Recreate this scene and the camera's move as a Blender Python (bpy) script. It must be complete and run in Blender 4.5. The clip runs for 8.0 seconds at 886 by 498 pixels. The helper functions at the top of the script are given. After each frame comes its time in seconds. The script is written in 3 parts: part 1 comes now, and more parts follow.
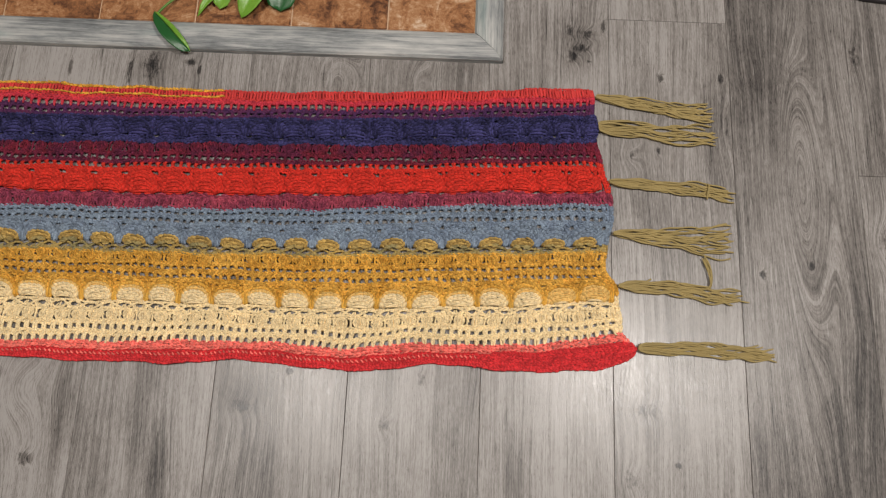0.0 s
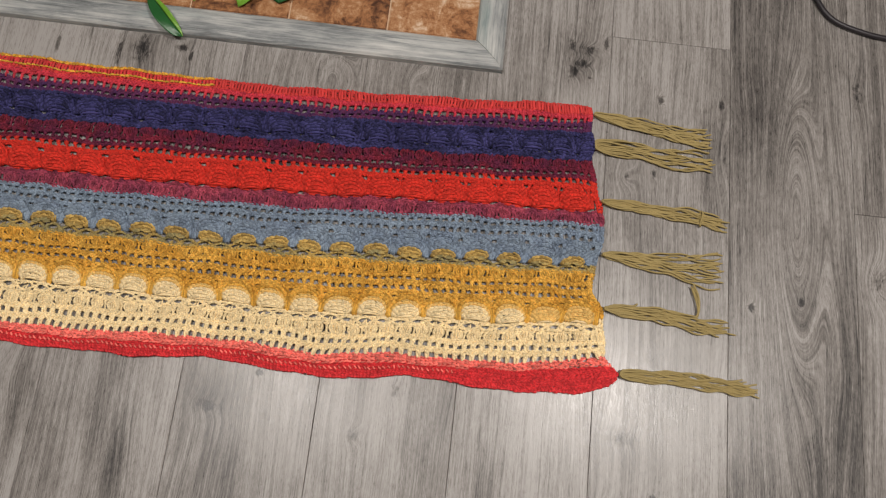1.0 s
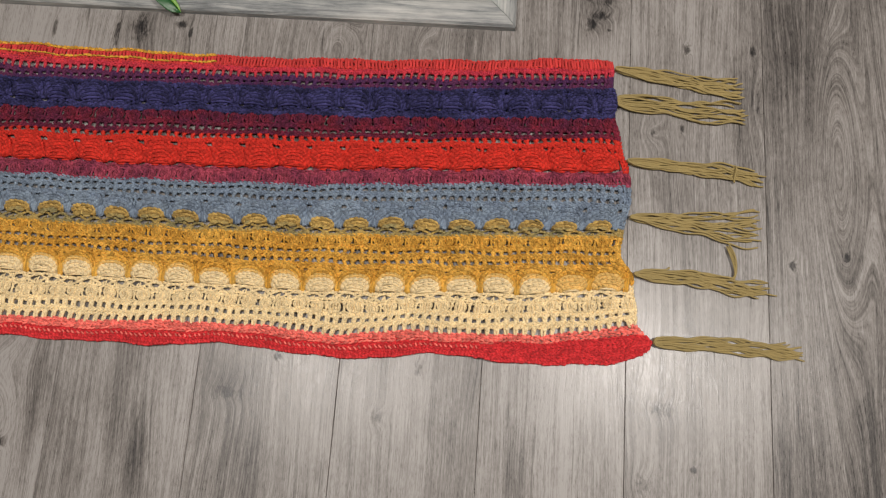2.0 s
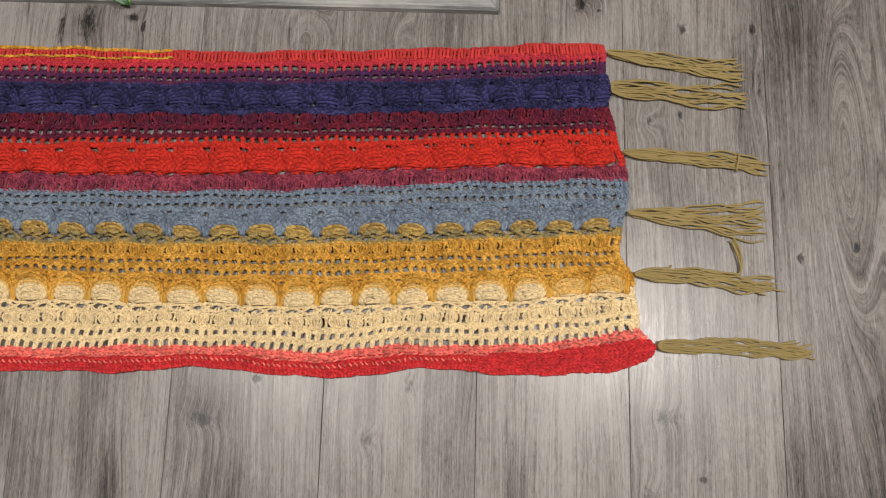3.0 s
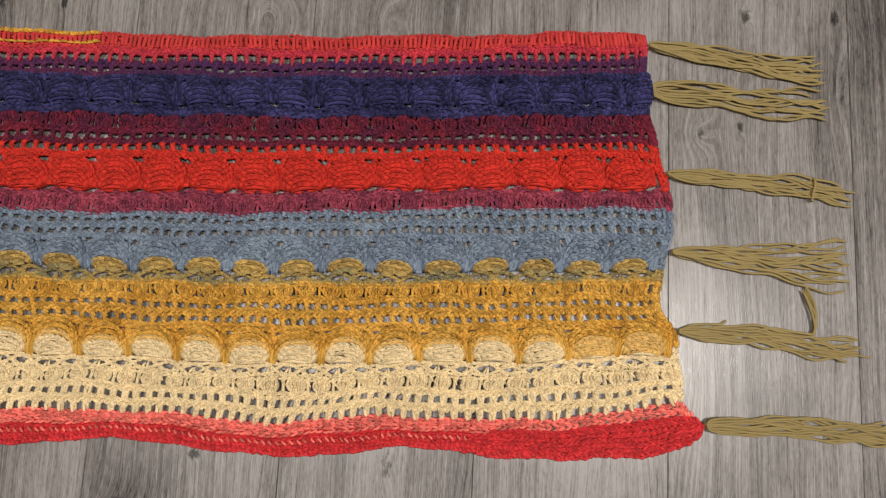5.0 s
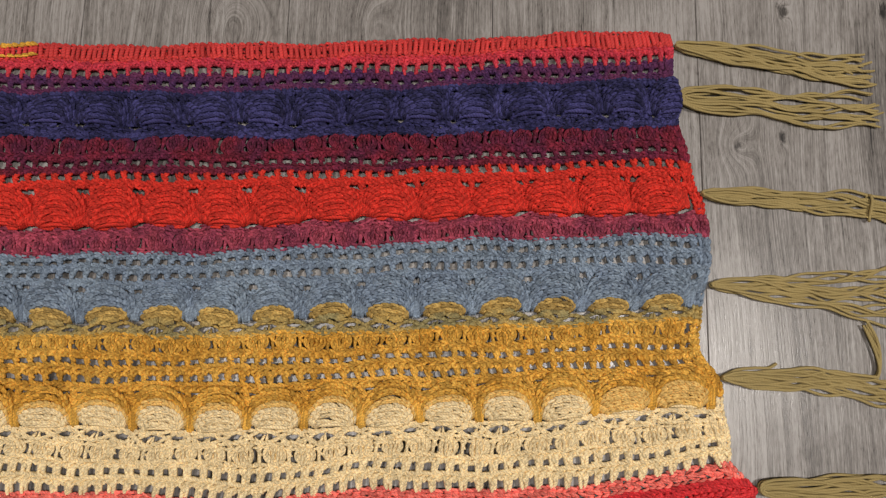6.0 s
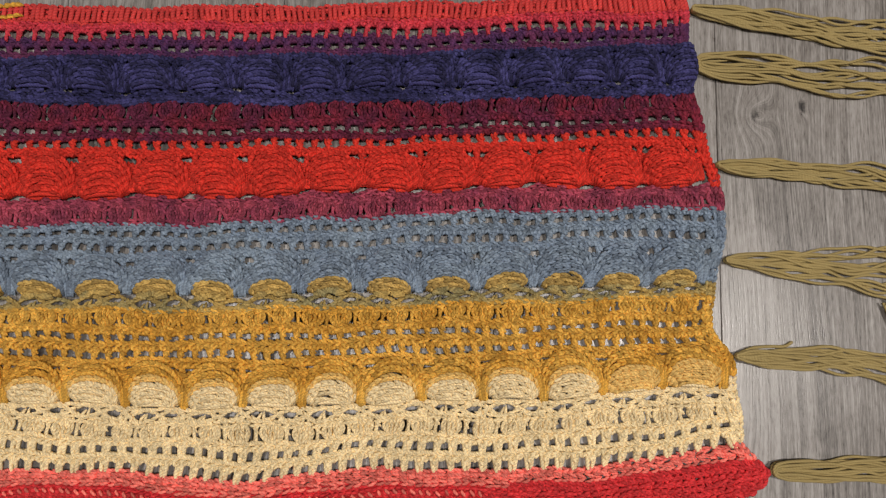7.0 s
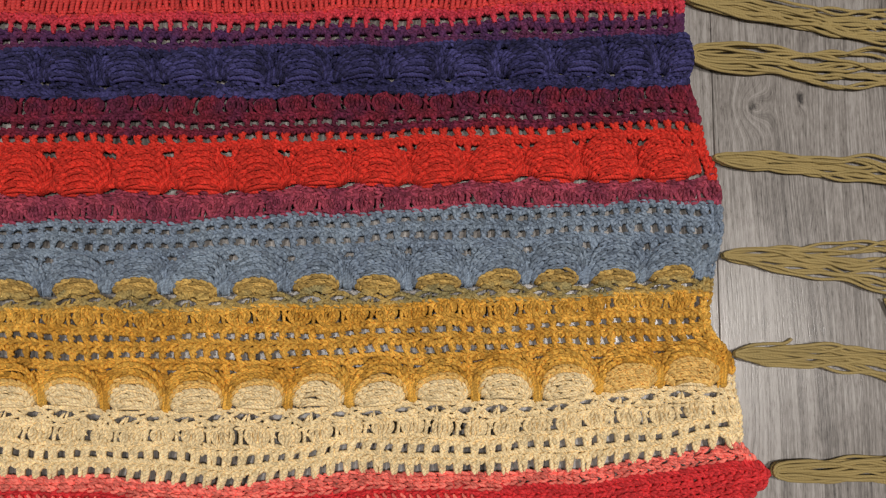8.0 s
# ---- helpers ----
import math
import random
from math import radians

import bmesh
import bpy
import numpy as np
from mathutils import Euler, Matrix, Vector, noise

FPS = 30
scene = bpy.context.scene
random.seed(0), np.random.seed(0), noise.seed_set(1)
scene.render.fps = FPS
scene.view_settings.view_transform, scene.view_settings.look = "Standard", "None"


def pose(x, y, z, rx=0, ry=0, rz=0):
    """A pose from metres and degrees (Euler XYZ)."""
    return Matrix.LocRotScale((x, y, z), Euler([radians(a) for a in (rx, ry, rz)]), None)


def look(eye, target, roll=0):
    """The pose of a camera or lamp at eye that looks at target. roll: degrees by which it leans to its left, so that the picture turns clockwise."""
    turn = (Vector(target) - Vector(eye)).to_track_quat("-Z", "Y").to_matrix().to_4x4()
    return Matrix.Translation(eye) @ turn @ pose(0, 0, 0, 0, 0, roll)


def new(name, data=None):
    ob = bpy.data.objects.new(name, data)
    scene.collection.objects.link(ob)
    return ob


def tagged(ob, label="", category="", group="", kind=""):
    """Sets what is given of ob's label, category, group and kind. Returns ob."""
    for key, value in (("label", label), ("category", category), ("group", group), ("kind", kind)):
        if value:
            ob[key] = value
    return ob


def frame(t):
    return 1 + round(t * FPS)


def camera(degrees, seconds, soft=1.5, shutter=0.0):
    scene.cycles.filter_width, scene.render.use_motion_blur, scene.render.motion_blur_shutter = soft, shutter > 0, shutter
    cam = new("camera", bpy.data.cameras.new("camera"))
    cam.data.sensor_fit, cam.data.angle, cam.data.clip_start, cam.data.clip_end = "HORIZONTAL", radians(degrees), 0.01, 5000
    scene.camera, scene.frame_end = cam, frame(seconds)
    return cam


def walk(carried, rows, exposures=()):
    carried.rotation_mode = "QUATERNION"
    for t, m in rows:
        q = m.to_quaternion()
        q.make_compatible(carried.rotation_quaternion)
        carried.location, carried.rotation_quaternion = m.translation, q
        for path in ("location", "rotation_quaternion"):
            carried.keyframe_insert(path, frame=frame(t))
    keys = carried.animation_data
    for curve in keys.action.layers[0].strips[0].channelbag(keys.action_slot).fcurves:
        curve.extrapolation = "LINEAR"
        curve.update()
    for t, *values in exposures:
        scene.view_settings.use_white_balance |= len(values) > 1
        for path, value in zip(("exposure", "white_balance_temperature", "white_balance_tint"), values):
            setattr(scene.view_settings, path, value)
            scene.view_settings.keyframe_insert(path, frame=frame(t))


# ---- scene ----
cam = camera(65.0, 8.0, soft=1.25)
PATH = [
    (0, (-0.229, -0.263, 0.957), (-0.248, 0.203, -0.988), 0.1),
    (0.5, (-0.221, -0.255, 0.941), (-0.26, 0.2, -1.006), -1.2),
    (1, (-0.222, -0.254, 0.932), (-0.214, 0.236, -1.007), 7.4),
    (1.5, (-0.222, -0.271, 0.902), (-0.26, 0.256, -1.027), 1.8),
    (1.7, (-0.207, -0.26, 0.897), (-0.289, 0.192, -1.049), -5.6),
    (2.8, (-0.22, -0.229, 0.849), (-0.23, 0.144, -1.116), 1.5),
    (3, (-0.223, -0.196, 0.835), (-0.225, 0.144, -1.135), 1.2),
    (3.5, (-0.247, -0.165, 0.813), (-0.219, 0.185, -1.156), 4.5),
    (4, (-0.244, -0.144, 0.783), (-0.231, 0.164, -1.193), 1.5),
    (4.5, (-0.226, -0.127, 0.719), (-0.192, 0.162, -1.259), 7.8),
    (5, (-0.21, -0.107, 0.666), (-0.233, 0.184, -1.312), -1.7),
    (5.2, (-0.212, -0.098, 0.638), (-0.215, 0.238, -1.333), 2.3),
    (6.3, (-0.223, -0.065, 0.558), (-0.207, 0.218, -1.422), 4.2),
    (6.5, (-0.223, -0.067, 0.55), (-0.201, 0.192, -1.433), 6.0),
    (7, (-0.223, -0.07, 0.551), (-0.218, 0.186, -1.432), 2.7),
    (7.5, (-0.219, -0.072, 0.543), (-0.208, 0.184, -1.44), 3.8),
    (8, (-0.22, -0.072, 0.535), (-0.198, 0.189, -1.447), 6.1),
]
walk(cam, [(t, look(eye, target, roll)) for t, eye, target, roll in PATH], [(0.0, 0.0), (4.0, -0.02), (5.0, -0.07), (6.4, -0.15), (8.0, -0.17)])

# ---- world and light ----
world = bpy.data.worlds.new("indoor_world")
scene.world = world
world.use_nodes = True
world.node_tree.nodes["Background"].inputs["Color"].default_value = (0.9, 0.95, 1.0, 1)
world.node_tree.nodes["Background"].inputs["Strength"].default_value = 0.05
scene.view_settings.exposure = 0.0
CEILING = 2.4
LAMPS = [(-0.80, -0.14, 22.5), (0.62, -0.04, 33.0)]
LAMP_SIZE = 0.26
for lx, ly, power in LAMPS:
    data = bpy.data.lights.new("ceiling_lamp_light", "AREA")
    data.shape, data.size, data.energy, data.color = "DISK", LAMP_SIZE, power, (1.0, 0.94, 0.885)
    new("ceiling_lamp_light", data).matrix_world = pose(lx, ly, CEILING - 0.075)


# ---- materials ----
def rgb(r, g, b):
    """Linear colour from display values."""
    return tuple((c / 255 / 12.92 if c < 10 else ((c / 255 + 0.055) / 1.055) ** 2.4) for c in (r, g, b)) + (1.0,)


class Nodes:
    def __init__(self, name):
        self.mat = bpy.data.materials.new(name)
        self.mat.use_nodes = True
        self.tree = self.mat.node_tree
        self.bsdf = self.tree.nodes["Principled BSDF"]

    def put(self, socket, value):
        if isinstance(value, bpy.types.NodeSocket):
            self.tree.links.new(value, socket)
        else:
            socket.default_value = value

    def node(self, kind, inputs=(), operation="", data_type="", blend_type="", uv_map=""):
        n = self.tree.nodes.new(kind)
        if operation:
            n.operation = operation
        if data_type:
            n.data_type = data_type
        if blend_type:
            n.blend_type = blend_type
        if uv_map:
            n.uv_map = uv_map
        for key, value in dict(inputs).items():
            self.put(n.inputs[key], value)
        return n

    def math(self, op, a, b=0.0, c=0.0):
        return self.node("ShaderNodeMath", {0: a, 1: b, 2: c}, operation=op).outputs[0]

    def noise(self, vector, scale, detail=3.0, rough=0.55, distortion=0.0):
        return self.node("ShaderNodeTexNoise", {"Vector": vector, "Scale": scale, "Detail": detail, "Roughness": rough, "Distortion": distortion}).outputs["Fac"]

    def scaled(self, vector, xyz):
        return self.node("ShaderNodeVectorMath", {0: vector, 1: xyz}, operation="MULTIPLY").outputs[0]

    def ramp(self, fac, stops):
        n = self.node("ShaderNodeValToRGB", {"Fac": fac})
        e = n.color_ramp.elements
        while len(e) < len(stops):
            e.new(0.5)
        for el, (p, c) in zip(e, stops):
            el.position, el.color = p, c
        return n.outputs["Color"]

    def mix(self, fac, a, b, how="MIX"):
        return self.node("ShaderNodeMix", {0: fac, 6: a, 7: b}, data_type="RGBA", blend_type=how).outputs[2]

    def bump(self, height, strength, distance):
        self.put(self.bsdf.inputs["Normal"], self.node("ShaderNodeBump", {"Height": height, "Strength": strength, "Distance": distance}).outputs[0])

    def set(self, **values):
        for key, value in values.items():
            self.put(self.bsdf.inputs[key.replace("_", " ")], value)
        return self.mat


# Knots and flames of the floor's print: x, y, half width, half length, push of the grain, darkness.
KNOTS = [
    (-0.008, 0.326, 0.007, 0.012, 0.012, 0.66), (-0.033, 0.313, 0.016, 0.010, 0.016, 0.66), (-0.060, 0.319, 0.006, 0.016, 0.008, 0.60),
    (-0.042, 0.288, 0.016, 0.009, 0.012, 0.64), (-0.054, 0.274, 0.010, 0.014, 0.012, 0.64), (-0.030, 0.267, 0.003, 0.003, 0.004, 0.8),
    (0.032, 0.119, 0.013, 0.015, 0.024, 0.0), (0.032, 0.119, 0.005, 0.006, 0.004, 0.52), (0.071, 0.127, 0.004, 0.008, 0.008, 0.78),
    (0.272, 0.085, 0.030, 0.190, 0.085, 0.0), (-0.290, 0.215, 0.020, 0.045, 0.030, 0.25),
    (0.212, -0.052, 0.006, 0.007, 0.010, 0.9), (0.281, -0.036, 0.005, 0.008, 0.012, 0.9), (0.077, 0.244, 0.006, 0.009, 0.010, 0.76),
    (0.168, 0.246, 0.006, 0.009, 0.010, 0.7), (0.084, -0.314, 0.005, 0.005, 0.008, 0.9),
    (-0.415, 0.215, 0.030, 0.060, 0.070, 0.1), (-0.690, 0.232, 0.018, 0.030, 0.012, 0.55), (-0.632, 0.240, 0.010, 0.007, 0.010, 0.80), (-0.617, 0.228, 0.004, 0.009, 0.006, 0.85),
    (-0.812, 0.226, 0.004, 0.018, 0.006, 0.9), (-0.722, 0.222, 0.004, 0.022, 0.006, 0.85),
    (-0.440, -0.213, 0.006, 0.005, 0.008, 0.95), (-0.306, -0.279, 0.012, 0.012, 0.012, 0.5), (-0.777, -0.341, 0.014, 0.011, 0.012, 0.70),
    (-0.500, -0.262, 0.026, 0.014, 0.007, 0.50), (0.045, -0.245, 0.026, 0.012, 0.006, 0.50), (0.025, -0.335, 0.016, 0.016, 0.007, 0.50), (-0.260, -0.215, 0.007, 0.020, 0.008, 0.55),
    (-0.800, -0.250, 0.040, 0.045, 0.026, 0.1), (0.390, 0.000, 0.020, 0.030, 0.022, 0.45), (0.370, 0.290, 0.014, 0.040, 0.010, 0.45), (0.170, 0.170, 0.012, 0.050, 0.010, 0.35),
]
# Smoky stains of the print: x, y, half width, half length, depth.
STAINS = [
    (0.315, -0.270, 0.060, 0.120, 0.05), (-0.600, -0.350, 0.014, 0.070, 0.26), (-0.690, 0.235, 0.026, 0.040, 0.16), (-0.042, 0.296, 0.030, 0.042, 0.20),
    (-0.130, -0.330, 0.018, 0.070, 0.20), (-0.310, -0.210, 0.010, 0.050, 0.14), (0.150, 0.170, 0.020, 0.090, 0.16), (0.390, 0.200, 0.022, 0.120, 0.16),
    (-0.500, -0.250, 0.040, 0.030, 0.12), (0.050, -0.260, 0.030, 0.040, 0.14), (-0.740, -0.280, 0.018, 0.050, 0.14), (-0.470, -0.340, 0.020, 0.050, 0.10),
]


def wood_floor():
    n = Nodes("grey_oak_print")
    place = n.node("ShaderNodeNewGeometry").outputs["Position"]
    luck = n.node("ShaderNodeObjectInfo").outputs["Random"]
    away = n.node("ShaderNodeCombineXYZ", {"X": 0.0, "Y": n.math("MULTIPLY", luck, 23.0), "Z": n.math("MULTIPLY", luck, 71.0)}).outputs[0]
    p = n.node("ShaderNodeVectorMath", {0: place, 1: away}, operation="ADD").outputs[0]
    part_xyz = n.node("ShaderNodeSeparateXYZ", {0: place})
    x, y = part_xyz.outputs[0], part_xyz.outputs[1]
    sway = n.noise(n.scaled(p, (5.0, 1.1, 1.0)), 1.0, 2.0)
    field = n.math("MULTIPLY_ADD", sway, 0.10, x)
    fine_sway = n.noise(n.scaled(p, (22.0, 7.0, 1.0)), 1.0, 2.0)
    field = n.math("MULTIPLY_ADD", fine_sway, 0.007, field)
    dark = 0.0
    for kx, ky, sx, sy, push, shade in KNOTS:
        a = n.math("DIVIDE", n.math("SUBTRACT", x, kx), sx)
        b = n.math("DIVIDE", n.math("SUBTRACT", y, ky), sy)
        near = n.math("POWER", 2.718, n.math("MULTIPLY", n.math("MULTIPLY_ADD", a, a, n.math("MULTIPLY", b, b)), -1.0))
        field = n.math("MULTIPLY_ADD", near, push, field)
        if shade:
            dark = n.math("MAXIMUM", dark, n.math("MULTIPLY", near, shade))
    smoke = 0.0
    for kx, ky, sx, sy, depth in STAINS:
        a = n.math("DIVIDE", n.math("SUBTRACT", x, kx), sx)
        b = n.math("DIVIDE", n.math("SUBTRACT", y, ky), sy)
        near = n.math("POWER", 2.718, n.math("MULTIPLY", n.math("MULTIPLY_ADD", a, a, n.math("MULTIPLY", b, b)), -1.0))
        smoke = n.math("MULTIPLY_ADD", near, depth, smoke)
    line = n.node("ShaderNodeCombineXYZ", {"X": field, "Y": n.math("MULTIPLY", y, 0.01), "Z": n.math("MULTIPLY", luck, 9.0)}).outputs[0]
    rings = n.noise(line, 820.0, 3.0, 0.65)
    broad = n.noise(line, 190.0, 2.0, 0.5)
    fibre = n.noise(n.scaled(p, (640.0, 110.0, 1.0)), 1.0, 3.0, 0.7)
    blotch = n.noise(n.scaled(p, (9.0, 3.0, 1.0)), 1.0, 4.0, 0.6)
    cloud = n.noise(n.scaled(p, (30.0, 18.0, 1.0)), 1.0, 4.0, 0.65)
    tone = n.math("MULTIPLY_ADD", rings, 0.72, n.math("MULTIPLY", broad, 0.46))
    tone = n.math("MULTIPLY_ADD", fibre, 0.52, tone)
    tone = n.math("MULTIPLY_ADD", blotch, 0.62, tone)
    tone = n.math("MULTIPLY_ADD", luck, 0.08, tone)
    # Column steps: planks of differing tone, plus light falloff put into the colour.
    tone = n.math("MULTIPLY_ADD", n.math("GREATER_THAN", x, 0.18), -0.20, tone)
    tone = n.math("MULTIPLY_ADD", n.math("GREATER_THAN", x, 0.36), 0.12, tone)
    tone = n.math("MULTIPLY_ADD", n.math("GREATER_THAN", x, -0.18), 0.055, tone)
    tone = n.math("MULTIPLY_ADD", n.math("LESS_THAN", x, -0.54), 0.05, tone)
    tone = n.math("MULTIPLY_ADD", cloud, 0.22, tone)
    ragged = n.math("MULTIPLY_ADD", n.noise(n.scaled(p, (240.0, 150.0, 1.0)), 1.0, 4.0, 0.65), 1.5, -0.75)
    core = n.math("SUBTRACT", n.math("MULTIPLY_ADD", dark, 1.35, n.math("MULTIPLY", ragged, n.math("GREATER_THAN", dark, 0.06))), 0.42)
    core = n.math("MINIMUM", n.math("MAXIMUM", core, 0.0), 0.5)
    tone = n.math("SUBTRACT", tone, n.math("MULTIPLY", core, 0.72))
    tone = n.math("SUBTRACT", tone, n.math("MULTIPLY", smoke, n.math("MULTIPLY_ADD", cloud, 1.2, 0.5)))
    crack = n.noise(n.scaled(p, (170.0, 5.0, 1.0)), 1.0, 4.0, 0.7)
    crack = n.math("MULTIPLY", n.math("MAXIMUM", n.math("SUBTRACT", crack, 0.63), 0.0), 2.6)
    tone = n.math("SUBTRACT", tone, crack)
    scuff = n.noise(n.scaled(p, (420.0, 22.0, 3.0)), 1.0, 2.0, 0.6)
    tone = n.math("MULTIPLY_ADD", n.math("MAXIMUM", n.math("SUBTRACT", scuff, 0.62), 0.0), 1.6, tone)
    colour = n.ramp(n.math("SUBTRACT", tone, 0.756), [
        (0.10, (0.024, 0.023, 0.024, 1)), (0.27, (0.080, 0.073, 0.069, 1)), (0.44, (0.183, 0.168, 0.156, 1)), (0.58, (0.286, 0.266, 0.250, 1)), (0.74, (0.400, 0.380, 0.366, 1))])
    n.bump(n.math("MULTIPLY_ADD", fibre, 0.6, rings), 0.22, 0.0006)
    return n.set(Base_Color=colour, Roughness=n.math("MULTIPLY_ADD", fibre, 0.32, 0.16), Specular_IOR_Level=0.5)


def yarn(name, colour, second=None, heather_shade=0.7, twist=0.30):
    """A plied woollen yarn; the maps run along and round each strand."""
    n = Nodes(name)
    uv = n.node("ShaderNodeUVMap", uv_map="strand").outputs[0]
    apart = n.node("ShaderNodeSeparateXYZ", {0: uv})
    turn = n.math("MULTIPLY_ADD", apart.outputs[0], 1 / 0.0024, n.math("MULTIPLY", apart.outputs[1], 3.0))
    ply = n.math("MULTIPLY_ADD", n.math("SINE", n.math("MULTIPLY", turn, 6.2832)), 0.5, 0.5)
    place = n.node("ShaderNodeNewGeometry")
    fuzz = n.noise(place.outputs["Position"], 700.0, 4.0, 0.7)
    wide = n.noise(place.outputs["Position"], 26.0, 3.0, 0.6)
    base = colour
    if second:
        base = n.mix(n.ramp(n.noise(place.outputs["Position"], 42.0, 4.0, 0.65), [(0.40, (0, 0, 0, 1)), (0.60, (1, 1, 1, 1))]), colour, second)
    # Strand tone is part heathered yarn, part relief shading; ply grooves get painted shade.
    value = n.math("MULTIPLY_ADD", place.outputs["Random Per Island"], heather_shade, 1.0 - heather_shade * 0.5)
    value = n.math("MULTIPLY", value, n.math("MULTIPLY_ADD", fuzz, 0.56, 0.72))
    value = n.math("MULTIPLY", value, n.math("MULTIPLY_ADD", wide, 0.36, 0.82))
    value = n.math("MULTIPLY", value, n.math("MULTIPLY_ADD", ply, twist, 1.08 - twist * 0.5))
    tone = n.node("ShaderNodeCombineColor", {0: value, 1: value, 2: value}).outputs[0]
    n.bump(n.math("MULTIPLY_ADD", fuzz, 0.8, ply), 0.5, 0.0004)
    return n.set(Base_Color=n.mix(1.0, base, tone, "MULTIPLY"), Roughness=0.85, Specular_IOR_Level=0.3)


def stone_tile():
    n = Nodes("brown_marbled_tile")
    place = n.node("ShaderNodeNewGeometry").outputs["Position"]
    luck = n.node("ShaderNodeObjectInfo").outputs["Random"]
    p = n.node("ShaderNodeVectorMath", {0: place, 1: n.node("ShaderNodeCombineXYZ", {"Z": n.math("MULTIPLY", luck, 30.0)}).outputs[0]}, operation="ADD").outputs[0]
    a = n.noise(p, 17.0, 9.0, 0.72, 1.6)
    b = n.noise(p, 130.0, 6.0, 0.75, 0.6)
    mixed = n.math("MULTIPLY_ADD", a, 0.62, n.math("MULTIPLY", b, 0.42))
    mixed = n.math("MULTIPLY_ADD", luck, 0.08, mixed)
    colour = n.ramp(mixed, [(0.40, rgb(70, 44, 32)), (0.47, rgb(122, 82, 56)), (0.54, rgb(162, 112, 74)), (0.61, rgb(186, 142, 104)), (0.70, rgb(218, 192, 166))])
    n.bump(b, 0.2, 0.001)
    return n.set(Base_Color=colour, Roughness=0.38)


def weathered_paint():
    n = Nodes("whitewashed_wood")
    place = n.node("ShaderNodeTexCoord").outputs["Object"]
    streak = n.noise(n.scaled(place, (9.0, 190.0, 190.0)), 1.0, 5.0, 0.7, 0.9)
    wear = n.noise(n.scaled(place, (9.0, 34.0, 34.0)), 1.0, 4.0, 0.65)
    v = n.math("MULTIPLY_ADD", streak, 0.55, n.math("MULTIPLY", wear, 0.55))
    colour = n.ramp(v, [(0.36, rgb(82, 86, 88)), (0.47, rgb(132, 136, 137)), (0.56, rgb(168, 170, 169)), (0.70, rgb(204, 204, 200))])
    green = n.ramp(n.noise(n.scaled(place, (5.0, 24.0, 24.0)), 1.0, 3.0), [(0.58, (0, 0, 0, 1)), (0.72, (0.5, 0.5, 0.5, 1))])
    colour = n.mix(green, colour, rgb(128, 150, 148))
    n.bump(streak, 0.4, 0.001)
    return n.set(Base_Color=colour, Roughness=0.55)


def leaf_skin(name, a, b):
    n = Nodes(name)
    place = n.node("ShaderNodeNewGeometry").outputs["Position"]
    mott = n.noise(place, 70.0, 4.0, 0.6)
    n.bump(n.noise(place, 220.0, 2.0), 0.25, 0.001)
    return n.set(Base_Color=n.mix(mott, a, b), Roughness=0.36, Subsurface_Weight=0.0)


def plain(name, colour, rough=0.5, grain=60.0, vary=0.2):
    n = Nodes(name)
    f = n.noise(n.node("ShaderNodeNewGeometry").outputs["Position"], grain, 4.0, 0.6)
    v = n.math("MULTIPLY_ADD", f, vary, 1.0 - vary / 2)
    n.bump(f, 0.1, 0.001)
    return n.set(Base_Color=n.mix(1.0, colour, n.node("ShaderNodeCombineColor", {0: v, 1: v, 2: v}).outputs[0], "MULTIPLY"), Roughness=rough)


M_FLOOR, M_TILE, M_FRAME = wood_floor(), stone_tile(), weathered_paint()
M_GROUT = plain("pale_grout", rgb(206, 176, 146), 0.8)
M_WALL = plain("unseen_wall_beige", (0.32, 0.29, 0.26, 1), 0.8, 20.0, 0.06)
M_SUB = plain("dark_underlay", (0.03, 0.03, 0.03, 1), 0.9)
M_CABLE = plain("black_rubber", (0.022, 0.018, 0.022, 1), 0.45)
M_METAL = plain("white_enamel", (0.75, 0.75, 0.73, 1), 0.4)
M_LEAF = leaf_skin("bright_leaf", rgb(92, 150, 40), rgb(140, 184, 70))
M_LEAF_DARK = leaf_skin("dark_leaf", rgb(26, 78, 38), rgb(46, 104, 52))
M_STEM = plain("green_stem", rgb(96, 138, 60), 0.5)
glow = Nodes("lamp_diffuser")
M_GLOW = glow.set(Base_Color=(0.9, 0.9, 0.88, 1), Emission_Color=(1.0, 0.93, 0.86, 1), Emission_Strength=3.0)

